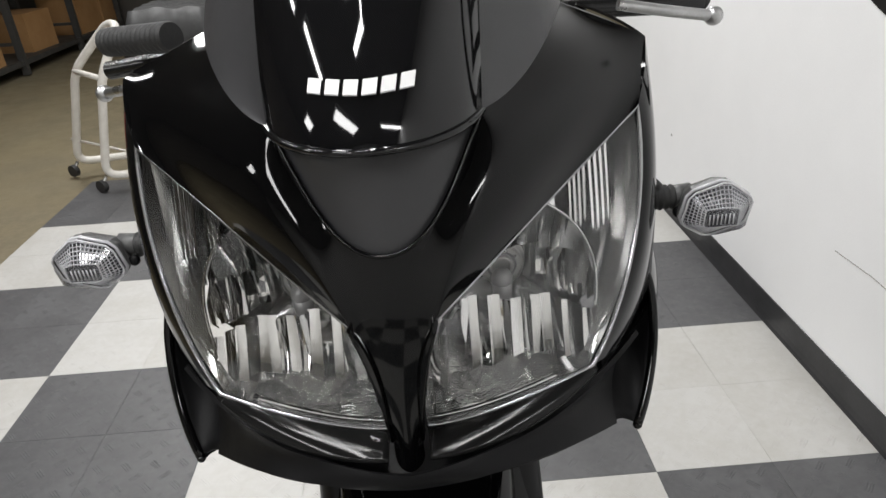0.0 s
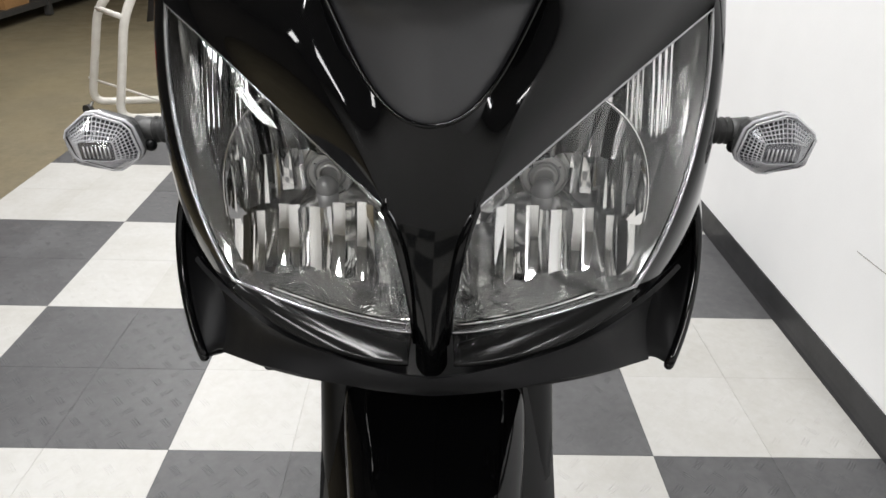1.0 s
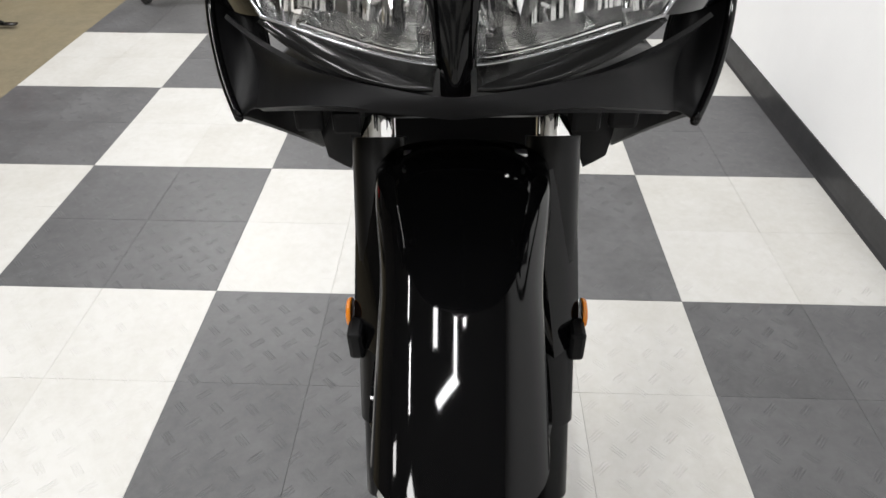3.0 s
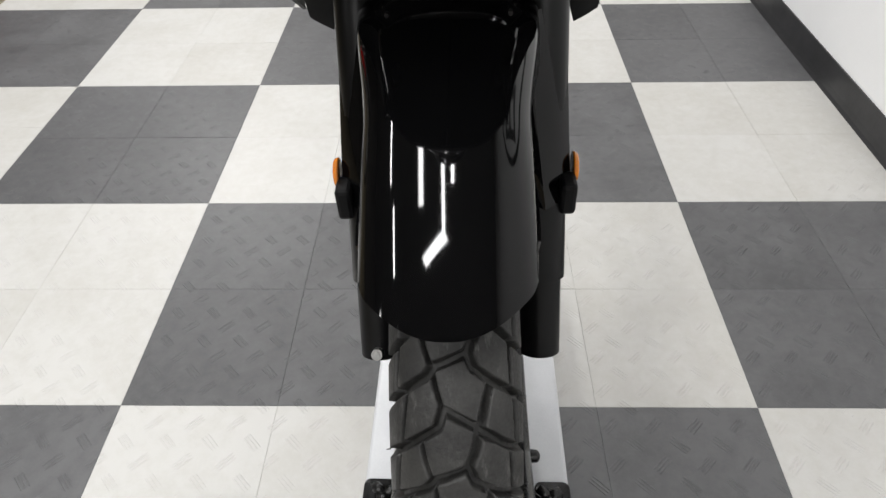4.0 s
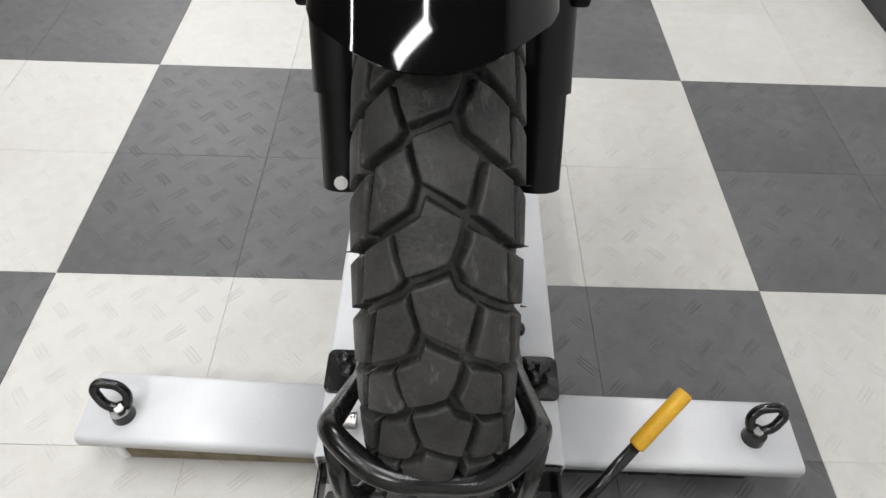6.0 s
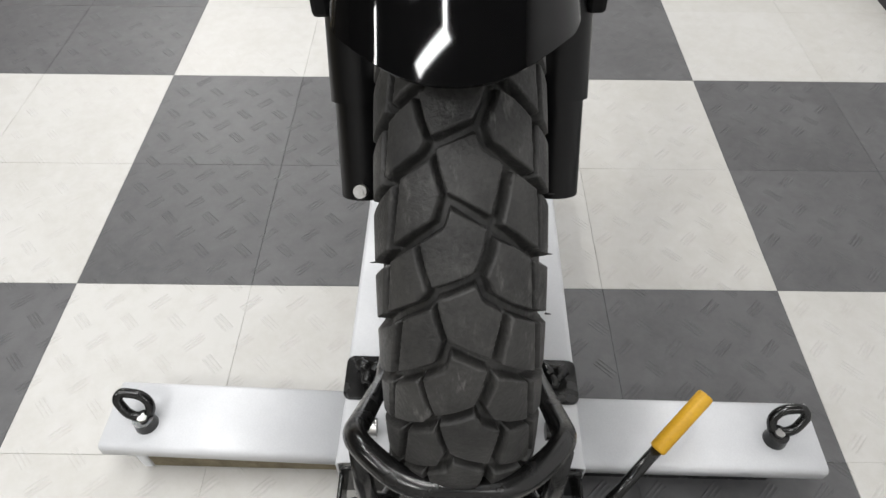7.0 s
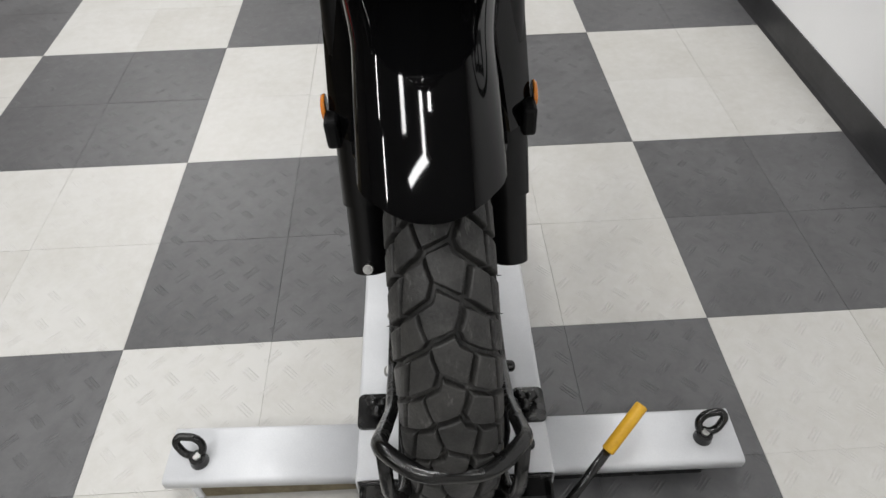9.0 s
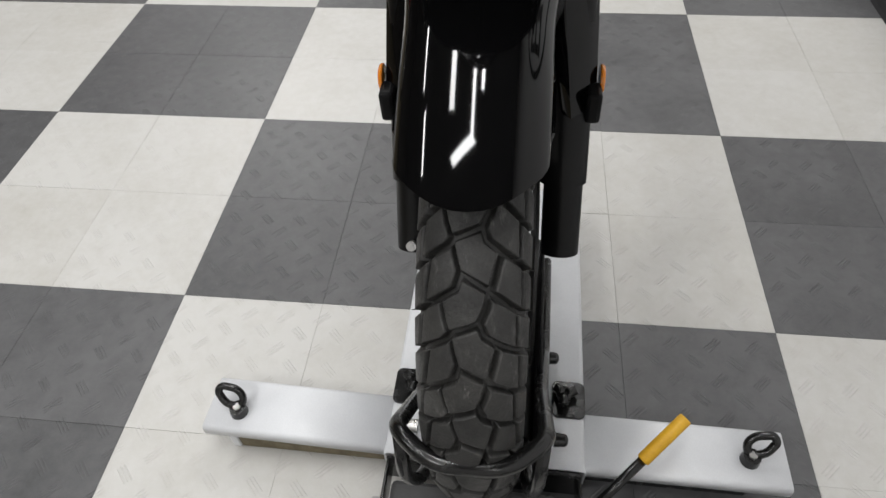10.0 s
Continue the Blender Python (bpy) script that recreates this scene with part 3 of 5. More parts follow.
for j in range(20):
    for i in range(32):
        bm.faces.new((rows[j][i], rows[j][i + 1], rows[j + 1][i + 1], rows[j + 1][i]))
bmesh.ops.recalc_face_normals(bm, faces=bm.faces)
thicken(bm, 0.004)
screen = bpart("windscreen", bm, SCREEN, label="dark smoked windscreen with rolled lower lip")

# maker's mark: six plain white blocks on the screen
for k in range(6):
    bm = bmesh.new()
    w, g, x0 = 0.0082, 0.0026, -0.0335
    lo, hi = [], []
    for t in (0.180, 0.222):
        for e in (0, 1):
            x = x0 + k * (w + g) + e * w + (0.0016 if t > 0.2 else 0)
            p = screen_point(x, t)
            lo.append((x, p.y - 0.0055, p.z + 0.0015))
            hi.append((x, p.y - 0.0062, p.z + 0.0025))
    vs = [bm.verts.new(v) for v in lo + hi]
    for f in ((0, 1, 3, 2), (4, 6, 7, 5), (0, 4, 5, 1), (2, 3, 7, 6), (0, 2, 6, 4), (1, 5, 7, 3)):
        bm.faces.new([vs[q] for q in f])
    bmesh.ops.recalc_face_normals(bm, faces=bm.faces)
    bpart("mark_block", bm, WHITE_MARK, screen, "white decal block", smooth=False)


# headlamps
BULB_AT = Vector((0.084, -0.075, 1.045))


def headlamp(side):
    lens_args = (lamp_top, lamp_low, lamp_in, lamp_out)
    bulge = (0.002, -0.014, 0.0)
    OX, OZ, OA, OB = 0.083, 1.045, 0.070, 0.081

    def lens_at(s, t):
        return coons(*lens_args, s, t) + Vector(bulge) * (16 * s * (1 - s) * t * (1 - t))

    bm = patch(*lens_args, 32, 24, bulge, 0.0, side)
    ob = bpart("headlight", bm, LENS, label="clear twin-lens headlight, unlit")
    ob.visible_shadow = False
    ring = [c(k / 40) for c in (lamp_top, lamp_out, back(lamp_low), back(lamp_in)) for k in range(40)]
    skin = np.array([tuple(lens_at(i / 40, j / 40)) for i in range(41) for j in range(41)])
    powers = [(a, b) for a in range(5) for b in range(5 - a)]
    basis = lambda x, z: np.array([((x - 0.1) * 10) ** a * ((z - 1.05) * 10) ** b for a, b in powers])
    fitted = np.linalg.lstsq(basis(skin[:, 0], skin[:, 2]).T, skin[:, 1], rcond=None)[0]

    def front(x, z):
        return float(basis(x, z) @ fitted)

    def oval(x, z):
        """Below 1 inside the faceted bowl, which runs on to the lens's edge towards the spine."""
        return math.hypot((x - OX) / OA, (z - OZ) / OB) if x > OX else 0.9 * abs(z - OZ) / OB

    def shelf_top(x):
        """The height at which the upright facets stand on the shelf behind the lip."""
        u = min(1.0, max(0.0, (x - 0.0155) / 0.10))
        return 0.9640 + 0.0245 * u + 0.002 * math.sin(math.pi * u)

    def span(x):
        zs = [p.z + (q.z - p.z) * (x - p.x) / (q.x - p.x) for p, q in zip(ring, ring[1:] + ring[:1]) if (p.x - x) * (q.x - x) < 0]
        lo, hi = (min(zs), max(zs)) if zs else (0, 0)
        k = 1 - max(0.0, (x - OX) / OA) ** 2
        if k <= 0:
            return 0, 0
        k = OB * math.sqrt(k)
        return max(lo + 0.001, OZ - k + 0.001, shelf_top(x) - 0.009 if x < 0.118 else 0), min(hi, OZ + k) - 0.001

    def inset(x):
        return 0.018 + 0.004 * min(1.0, max(0.0, (0.070 - x) / 0.055))

    def set_back(x):
        """How much deeper the outer mirror lies towards the flank."""
        return 0.10 * max(0.0, x - 0.12)

    def rim_share(x, z):
        a = math.atan2(z - BULB_AT.z, x - BULB_AT.x)
        r = math.hypot(x - BULB_AT.x, z - BULB_AT.z)
        best = oval(x, z)
        for p, q in zip(ring, ring[1:] + ring[:1]):
            a0 = (math.atan2(p.z - BULB_AT.z, p.x - BULB_AT.x) - a + math.pi) % (2 * math.pi) - math.pi
            a1 = (math.atan2(q.z - BULB_AT.z, q.x - BULB_AT.x) - a + math.pi) % (2 * math.pi) - math.pi
            if a0 * a1 <= 0 and abs(a0 - a1) < 1.5:
                m = p.lerp(q, abs(a0) / (abs(a0) + abs(a1) + 1e-9))
                best = max(best, r / math.hypot(m.x - BULB_AT.x, m.z - BULB_AT.z))
        return min(best, 1.0)

    def bowl(x, z):
        g = rim_share(x, z) ** 1.8
        return -0.066 * (1 - g) + (front(x, z) + inset(x)) * g

    # bowl of upright columns, each cut into tiers of nearly flat facets with small steps between
    bm = bmesh.new()
    cuts = [0.0145, 0.0205, 0.0260, 0.0330, 0.0430, 0.0530, 0.0605, 0.0690, 0.0790, 0.0870, 0.0960, 0.1035, 0.1115, 0.1200, 0.1270, 0.1345, 0.1410, 0.1470, 0.1525]
    tiers = [(-0.20, -0.014), (-0.014, 0.025), (0.025, 0.20)]
    leans = [0.32, -0.10, 0.26, -0.36, 0.12, 0.36, -0.40, 0.30, -0.12, 0.40, -0.30, 0.14, 0.34, -0.36, 0.24, -0.20, 0.30, 0.08]
    chance = random.Random(5)
    clamp = lambda q, m: max(-m, min(m, q))
    for x0, x1, lean in zip(cuts, cuts[1:], leans):
        for lo, hi in tiers:
            ends, nc, nr = [], 6, 12
            for x in (x0, x1):
                z0, z1 = span(x)
                z0, z1 = max(z0, BULB_AT.z + lo), min(z1, BULB_AT.z + hi)
                ends.append((z0, max(z0, z1)))
            if max(b - a for a, b in ends) < 0.002:
                continue
            xm, zm = (x0 + x1) / 2, (sum(ends[0]) + sum(ends[1])) / 4
            ym = bowl(xm, zm) - (0.012 if lo < -0.1 else 0.0)
            wide, tall = x1 - x0, max(b - a for a, b in ends)
            slope_x = clamp((bowl(x1, zm) - bowl(x0, zm)) / wide, 0.45) + 1.15 * lean + chance.uniform(-0.08, 0.08)
            slope_z = clamp((bowl(xm, zm + 0.004) - bowl(xm, zm - 0.004)) / 0.008, 0.42) + chance.uniform(-0.16, 0.16)
            grid = []
            for i in range(nc + 1):
                u, row = i / nc, []
                for j in range(nr + 1):
                    v = j / nr
                    zs = [a + (b - a) * v for a, b in ends]
                    x, z = x0 + wide * u, zs[0] + (zs[1] - zs[0]) * u
                    y = ym + (x - xm) * slope_x + (z - zm) * slope_z - 0.035 * wide * (2 * u - 1) ** 2 - 3.2 * (z - zm) ** 2
                    row.append(bm.verts.new((side * x, max(y, front(x, z) + 0.006), z)))
                grid.append(row)
            for i in range(nc):
                for j in range(nr):
                    bm.faces.new((grid[i][j], grid[i + 1][j], grid[i + 1][j + 1], grid[i][j + 1]))
    for f in bm.faces:
        f.normal_update()
        if f.normal.y > 0:
            f.normal_flip()
    part("reflector_bowl", bm, CHROME, ob, "faceted chrome reflector", base=BASE)
    # silvered backing that closes the steps
    bm = bmesh.new()
    grid = []
    for i in range(25):
        x = 0.016 + 0.136 * i / 24
        z0, z1 = span(x)
        row = []
        for j in range(17):
            z = z0 + (z1 - z0) * j / 16
            row.append(bm.verts.new((side * x, bowl(x, z) + 0.014 + 0.034 * clamp(max(0.0, BULB_AT.z - 0.010 - z) / 0.035, 1.0), z)))
        grid.append(row)
    for i in range(24):
        for j in range(16):
            bm.faces.new((grid[i][j], grid[i + 1][j], grid[i + 1][j + 1], grid[i][j + 1]))
    bmesh.ops.recalc_face_normals(bm, faces=bm.faces)
    part("reflector_backing", bm, DULL_CHROME, ob, base=BASE)
    # shelf between the facets' feet and the lip
    bm, loops = bmesh.new(), []
    for k in range(33):
        p = lamp_low(0.04 + 0.76 * k / 32)
        x = max(p.x, 0.0165)
        zt = max(shelf_top(x), p.z + 0.002)
        yb = max(bowl(x, zt), p.y + 0.012)
        loops.append([bm.verts.new((side * x, p.y + 0.007 + (yb - p.y - 0.007) * q, p.z + 0.001 + (zt - p.z - 0.001) * q ** 1.5)) for q in (0, 0.25, 0.5, 0.75, 1)])
        loops[-1].append(bm.verts.new((side * x, yb + 0.046, zt + 0.004)))
    for p, q in zip(loops, loops[1:]):
        for k in range(5):
            bm.faces.new((p[k], p[k + 1], q[k + 1], q[k]))
    bmesh.ops.recalc_face_normals(bm, faces=bm.faces)
    part("reflector_shelf", bm, PRESSED_CHROME, ob, "embossed chrome shelf", base=BASE)
    lip = [lamp_low(0.015 + 0.76 * k / 24) for k in range(25)]
    part("reflector_lip", tube([(side * (p.x + 0.001), p.y + 0.006, p.z + 0.003) for p in lip], 0.0026, segs=10), CHROME, ob, "bright lower lip", base=BASE)
    # smooth outer mirror, with a few flutes in its upper corner
    bm = patch(*lens_args, 180, 60, bulge, 0.0, side)
    gone = [f for f in bm.faces if oval(side * f.calc_center_median().x, f.calc_center_median().z) < 1.0]
    bmesh.ops.delete(bm, geom=gone, context="FACES")
    for vtx in bm.verts:
        x, z = abs(vtx.co.x), vtx.co.z
        zone = min(1.0, max(0.0, (x - 0.148) / 0.006)) * min(1.0, max(0.0, (0.172 - x) / 0.006)) * min(1.0, max(0.0, (z - 1.082) / 0.012))
        vtx.co.y += 0.013 + set_back(x) + 0.00055 * zone * math.cos(x * 2 * math.pi / 0.0052)
    part("outer_mirror", bm, CHROME, ob, "smooth outer mirror with fluted corner", base=BASE)
    arc = []
    for k in range(80):
        a = math.radians(-75 + 165 * k / 79)
        x, z = OX + (OA + 0.0005) * math.cos(a), OZ + (OB + 0.0005) * math.sin(a)
        zs = [p.z + (q.z - p.z) * (x - p.x) / (q.x - p.x) for p, q in zip(ring, ring[1:] + ring[:1]) if (p.x - x) * (q.x - x) < 0]
        if zs and min(zs) < z < max(zs):
            arc.append((side * x, front(x, z) + 0.0125 + set_back(x), z))
    part("bowl_rim", tube(arc, 0.0012, segs=8), CHROME, ob, base=BASE)
    # bright inner wall from the lens's rim back to the bowl
    bm, loops = bmesh.new(), []
    for p in ring:
        deep = p.y + 0.003 + inset(p.x) + set_back(p.x)
        inward = Vector((BULB_AT.x - p.x, 0, BULB_AT.z - p.z)).normalized() * 0.001
        loops.append([bm.verts.new((side * (p.x + inward.x * k), p.y + 0.002 + (deep - p.y) * k, p.z + inward.z * k)) for k in (0, 0.15, 0.5, 1)])
    for p, q in zip(loops, loops[1:] + loops[:1]):
        for k in range(3):
            bm.faces.new((p[k], p[k + 1], q[k + 1], q[k]))
    bmesh.ops.recalc_face_normals(bm, faces=bm.faces)
    part("inner_wall", bm, DULL_CHROME, ob, "silvered inner wall", base=BASE)
    # dark shell behind it
    bm = patch(*[shifted(c, (0, 0.13, 0)) for c in lens_args], 20, 16, (0, 0.02, 0), 0.003, side)
    part("lamp_shell", bm, MATTE_BLACK, ob, base=BASE)
    # bulb: pale socket disc with grooves and notches, dark shield and stem
    c = Vector((side * BULB_AT.x, -0.078, BULB_AT.z))
    bm = rod(c + Vector((0, 0.020, 0)), c, 0.0195, 0.0185, 40)
    soften(part("bulb_socket", bm, SOCKET, ob, "pale round bulb socket", base=BASE, smooth=False), 0.002)
    for r, w, y, m in ((0.0176, 0.0011, -0.0005, STEEL), (0.0120, 0.0010, -0.001, BULB), (0.0082, 0.0018, -0.003, SOCKET)):
        bm = tube([c + Vector((r * math.cos(a * math.pi / 16), y, r * math.sin(a * math.pi / 16))) for a in range(32)], w, True, 8)
        part("bulb_ring", bm, m, ob, base=BASE)
    for a in (0.6, 2.5, 4.0, 5.4):
        bm = box((0.0030, 0.0016, 0.0012), (0, 0, 0), Matrix.Translation(c + Vector((0.0135 * math.cos(a), -0.0012, 0.0135 * math.sin(a)))) @ Matrix.Rotation(-a, 4, "Y"))
        part("socket_notch", bm, BULB, ob, base=BASE, smooth=False)
    bm = ball(c + Vector((-0.001, -0.010, -0.007)), 0.0092, (1, 1.0, 1.05))
    rod(c + Vector((-0.001, -0.010, -0.010)), c + Vector((-0.001, -0.007, -0.036)), 0.0088, 0.0075, 20, bm)
    part("bulb_shield", bm, BULB, ob, "grey bulb shield", base=BASE)
    # bright seam round the lens and the smoked strip under it
    loop = [lamp_top(k / 14) for k in range(15)] + [lamp_out(k / 14) for k in range(1, 15)] + [lamp_low(1 - k / 14) for k in range(1, 15)] + [lamp_in(1 - k / 14) for k in range(1, 14)]
    bm = tube([(side * p.x, p.y - 0.001, p.z) for p in loop], 0.0016, True, 8)
    part("lens_edge", bm, SEAL, ob, "bright lens edge", base=BASE)
    bm = patch(lamp_low, bez((0.0155, -0.205, 0.9595), (0.06, -0.203, 0.956), (0.115, -0.184, 0.969), OUT + Vector((0.004, -0.002, -0.003))),
               bez(BOT, (0.0150, -0.19, 0.966), (0.0155, -0.205, 0.9595)), bez(OUT, OUT + Vector((0.004, -0.002, -0.003))), 24, 8, (0, -0.003, 0.001), 0.002, side)
    part("lower_strip", bm, SMOKED, ob, "smoked lower strip", base=BASE)
    return ob


for side in (1, -1):
    headlamp(side)


# turn signals
def turn_signal(side):
    c = Vector((0.288, -0.010, 1.052)) if side > 0 else Vector((0.293, -0.010, 1.047))
    corners = [Vector(p) for p in ((-0.80, 0.60), (0.2, 1), (1, 0.28), (0.82, -0.60), (-0.26, -1), (-1, -0.45))]
    hx, hz = 0.0325, 0.027
    # each corner is cut off, which leaves twelve edges: long and short by turns
    outline = []
    for k, p in enumerate(corners):
        outline += [p.lerp(corners[k - 1], 0.14), p.lerp(corners[(k + 1) % 6], 0.14)]
    count = len(outline)
    # the flat front plate, low and long
    plate = [Vector((0.62 * max(-0.62, min(0.72, 1.4 * p.x)), 0.46 * max(-0.62, min(0.55, 1.5 * p.y)) - 0.16)) for p in outline]

    def at(k, p, q, y):
        """A point between the outline (k = 1) and the front plate (k = 0)."""
        f = q.lerp(p, k)
        return Vector((side * (c.x + f.x * hx), c.y + y, c.z + f.y * hz))

    def ring(bm, k, y):
        return [bm.verts.new(at(k, p, q, y)) for p, q in zip(outline, plate)]

    def shell(layers, cap_last=True, cap_first=False):
        bm = bmesh.new()
        rings = [ring(bm, *l) for l in layers]
        for p, q in zip(rings, rings[1:]):
            for k in range(count):
                bm.faces.new((p[k], p[(k + 1) % count], q[(k + 1) % count], q[k]))
        if cap_last:
            bm.faces.new(rings[-1])
        if cap_first:
            bm.faces.new(rings[0][::-1])
        bmesh.ops.recalc_face_normals(bm, faces=bm.faces)
        return bm

    ob = bpart("turn_signal", shell([(1.02, -0.003), (1.03, 0.003), (0.84, 0.014), (0.45, 0.026), (0.05, 0.032)], True, True), SIGNAL_BODY, label="grey stalk turn signal with clear ribbed lens", smooth=False)
    soften(ob, 0.003, 3, 20)
    lens = part("lens", shell([(1.0, -0.003), (1.0, -0.011), (0.55, -0.023), (0.0, -0.0285)], True), SIGNAL_LENS, ob, "clear ribbed lens", smooth=False, base=BASE)
    lens.visible_shadow = False
    for y, w in ((-0.004, 0.0018), (-0.0105, 0.0010)):
        part("lens_rim", tube([at(1.0, p, q, y) for p, q in zip(outline, plate)], w, True, 8), RIM_PALE, ob, "pale lens rim", base=BASE)
    # dark mirror under the lens, with pale ribs round it and down it
    depth = lambda k: -0.0070 - 0.0150 * (0.92 - max(k, 0.05))
    part("inner_mirror", shell([(k, depth(k)) for k in (0.92, 0.5, 0.05)]), SIGNAL_MIRROR, ob, "dark silver inner mirror", smooth=False, base=BASE)
    band = lambda k: [at(k, p, q, depth(k) - 0.0008) for p, q in zip(outline, plate)]
    for n in range(6):
        part("rib", tube(band(0.88 - 0.15 * n), 0.00055, True, 6), RIM_PALE, ob, base=BASE)
    far, near = band(0.90), band(0.08)
    for k in range(count):
        steps = 6 if k % 2 else 2
        for n in range(steps):
            f = (n + 0.5) / steps
            part("rib", rod(far[k].lerp(far[(k + 1) % count], f), near[k].lerp(near[(k + 1) % count], f), 0.00042, segs=6), RIM_PALE, ob, base=BASE)
    for n in range(7):
        f = -0.34 + 0.11 * n
        bm = rod(at(1, Vector((f, -0.36)), outline[0], -0.0222), at(1, Vector((f, 0.02)), outline[0], -0.0222), 0.0006, segs=6)
        part("plate_rib", bm, RIM_PALE, ob, base=BASE)
    bm = rod((side * 0.272, 0.008, c.z + 0.004), (side * 0.252, 0.008, c.z + 0.004), 0.0115, 0.0095)
    part("stalk", bm, SIGNAL_BODY, ob, base=BASE)
    bm = ribbed((side * 0.257, 0.008, c.z + 0.003), (side * 0.212, 0.008, c.z + 0.003), 0.0105, 0.0016, 8)
    part("rubber_boot", bm, RUBBER, ob, "ribbed black rubber boot", base=BASE)
    part("clip", ball((side * 0.259, -0.003, c.z - 0.008), 0.0055), MATTE_BLACK, ob, base=BASE)
    bm = ball((side * 0.226, 0.008, c.z + 0.003), 0.018, (0.45, 1.0, 1.5))
    part("mount_cover", bm, MATTE_BLACK, ob, base=BASE)


for side in (1, -1):
    turn_signal(side)


# handlebar, grips and levers
bar = bpart("handlebar", tube([(-0.36, 0.27, 1.165), (-0.16, 0.22, 1.19), (0.16, 0.22, 1.20), (0.36, 0.25, 1.19)], 0.011, round_off=0.06), BLACK_STEEL)
for side, tip_at, root, g0, g1 in ((1, (0.352, 0.19, 1.185), (0.24, 0.17, 1.208), (0.375, 0.285, 1.19), (0.255, 0.235, 1.205)),
                                   (-1, (-0.365, 0.25, 1.142), (-0.255, 0.19, 1.165), (-0.335, 0.235, 1.203), (-0.235, 0.17, 1.213))):
    bm = ribbed(g0, g1, 0.0150, 0.0014, 14)
    bpart("grip", bm, RUBBER, label="ribbed black rubber grip")
    ob = bpart("lever", tube([root, Vector(root).lerp(Vector(tip_at), 0.5) + Vector((0, -0.008, 0)), tip_at], 0.0062, round_off=0.04), ALU, label="silver alloy hand lever")
    part("lever_ball", ball(tip_at, 0.0105), ALU, ob, base=BASE)


# the frame with its fairing stands turned a little against the straightened front wheel
FRAME_TURN = Matrix.Translation((-0.0045, 0, 0)) @ Matrix.Rotation(radians(-2.0), 4, "Z")
for child in bike.children:
    child.matrix_basis = FRAME_TURN @ child.matrix_basis


# fork, covers and reflectors
def along(z):
    """The fork's middle line: y at height z."""
    return -0.178 + 0.53 * (z - 0.43)


def fork(side):
    x = side * 0.097
    bm = bmesh.new()
    rod((x, along(0.505), 0.505), (x, along(0.80), 0.80), 0.0305, 0.0305, 28, bm)
    rod((x + side * 0.001, along(0.418), 0.418), (x + side * 0.001, along(0.51), 0.51), 0.0255, 0.0255, 28, bm)
    leg = bpart("fork_leg", bm, FORK_BLACK, label="satin black fork lower")
    crease(leg)
    bm = rod((side * 0.099, -0.213, 0.449), (side * 0.099, -0.198, 0.436), 0.0068, segs=24)
    rod((side * 0.099, -0.2145, 0.4503), (side * 0.099, -0.2125, 0.4486), 0.0040, segs=6, bm=bm)
    if side < 0:
        part("pinch_bolt", bm, STEEL, leg, "bright pinch bolt", base=BASE, smooth=False)
    else:
        bm.free()
    bpart("fork_tube", rod((x, along(0.79), 0.79), (x, along(1.15), 1.15), 0.0215, segs=28), CHROME, label="chromed fork tube")
    # gloss cover down the outside of the leg
    top, low = 0.785, 0.600
    o = lambda z, f, w: (w, along(z) + f, z)
    inner = bez(o(top, -0.036, 0.060), o(0.72, -0.040, 0.064), o(low, -0.032, 0.088))
    corner = bez(o(top, -0.046, 0.080), o(0.72, -0.050, 0.084), o(low, -0.044, 0.100))
    edge = bez(o(top - 0.004, -0.012, 0.122), o(0.72, -0.012, 0.126), o(low, -0.014, 0.131))
    rear = bez(o(top - 0.01, 0.075, 0.128), o(0.72, 0.075, 0.132), o(low, 0.035, 0.133))
    bm = bmesh.new()
    for a, b, swell in ((inner, corner, (0, -0.003, 0)), (corner, edge, (0.003, -0.002, 0)), (edge, rear, (0.001, 0, 0))):
        patch(bez(a(0), b(0)), bez(a(1), b(1)), a, b, 10, 18, swell, 0.0, side, bm)
    thicken(bm, 0.003)
    crease(bpart("fork_cover", bm, GLOSS_BLACK, label="gloss black fork cover"), 25)
    bm = box((0.019, 0.032, 0.042), (side * 0.1265, along(0.605) - 0.020, 0.604))
    ob = soften(bpart("reflector_bracket", bm, MATTE_BLACK, smooth=False), 0.005)
    bm = rod((side * 0.1335, along(0.622) - 0.004, 0.622), (side * 0.1395, along(0.622) - 0.004, 0.622), 0.018, 0.0165, 32)
    soften(part("reflector", bm, AMBER, ob, "round amber side reflector", base=BASE, smooth=False), 0.002)


for side in (1, -1):
    fork(side)

# front mudguard: a ridged shell round the tyre that widens into the fork covers
MUD_LOW, MUD_TOP = 125.2, 67.5


def mudguard_point(v, k):
    """Arched across, with short upright flanks; v from edge to edge, k from the lip up."""
    f = abs(v)
    start = MUD_LOW - 11.0 * f ** 2.2 - 12.0 * max(0.0, (f - 0.72) / 0.28) ** 2
    ang = radians(start + (MUD_TOP - start) * k)
    grow = min(1.0, max(0.0, (k - 0.45) / 0.55))
    w = 0.0725 + 0.006 * k + 0.018 * grow * grow * (3 - 2 * grow)
    if f < 0.8:
        e = f / 0.8
        x, drop = w * 0.96 * e, 0.0085 * e * e + 0.018 * e ** 5
    else:
        e = (f - 0.8) / 0.2
        x, drop = w * (0.96 + 0.04 * math.sin(e * math.pi / 2)), 0.0265 + 0.045 * e * min(1.0, 0.3 + k * 3.0)
    r = 0.374 + 0.072 * k * k - drop
    return Vector((math.copysign(x, v) - 0.003, AXLE.y + r * math.cos(ang), AXLE.z + r * math.sin(ang)))


bm = bmesh.new()
rows = [[bm.verts.new(mudguard_point(j / 40 - 1, i / 60)) for j in range(81)] for i in range(61)]
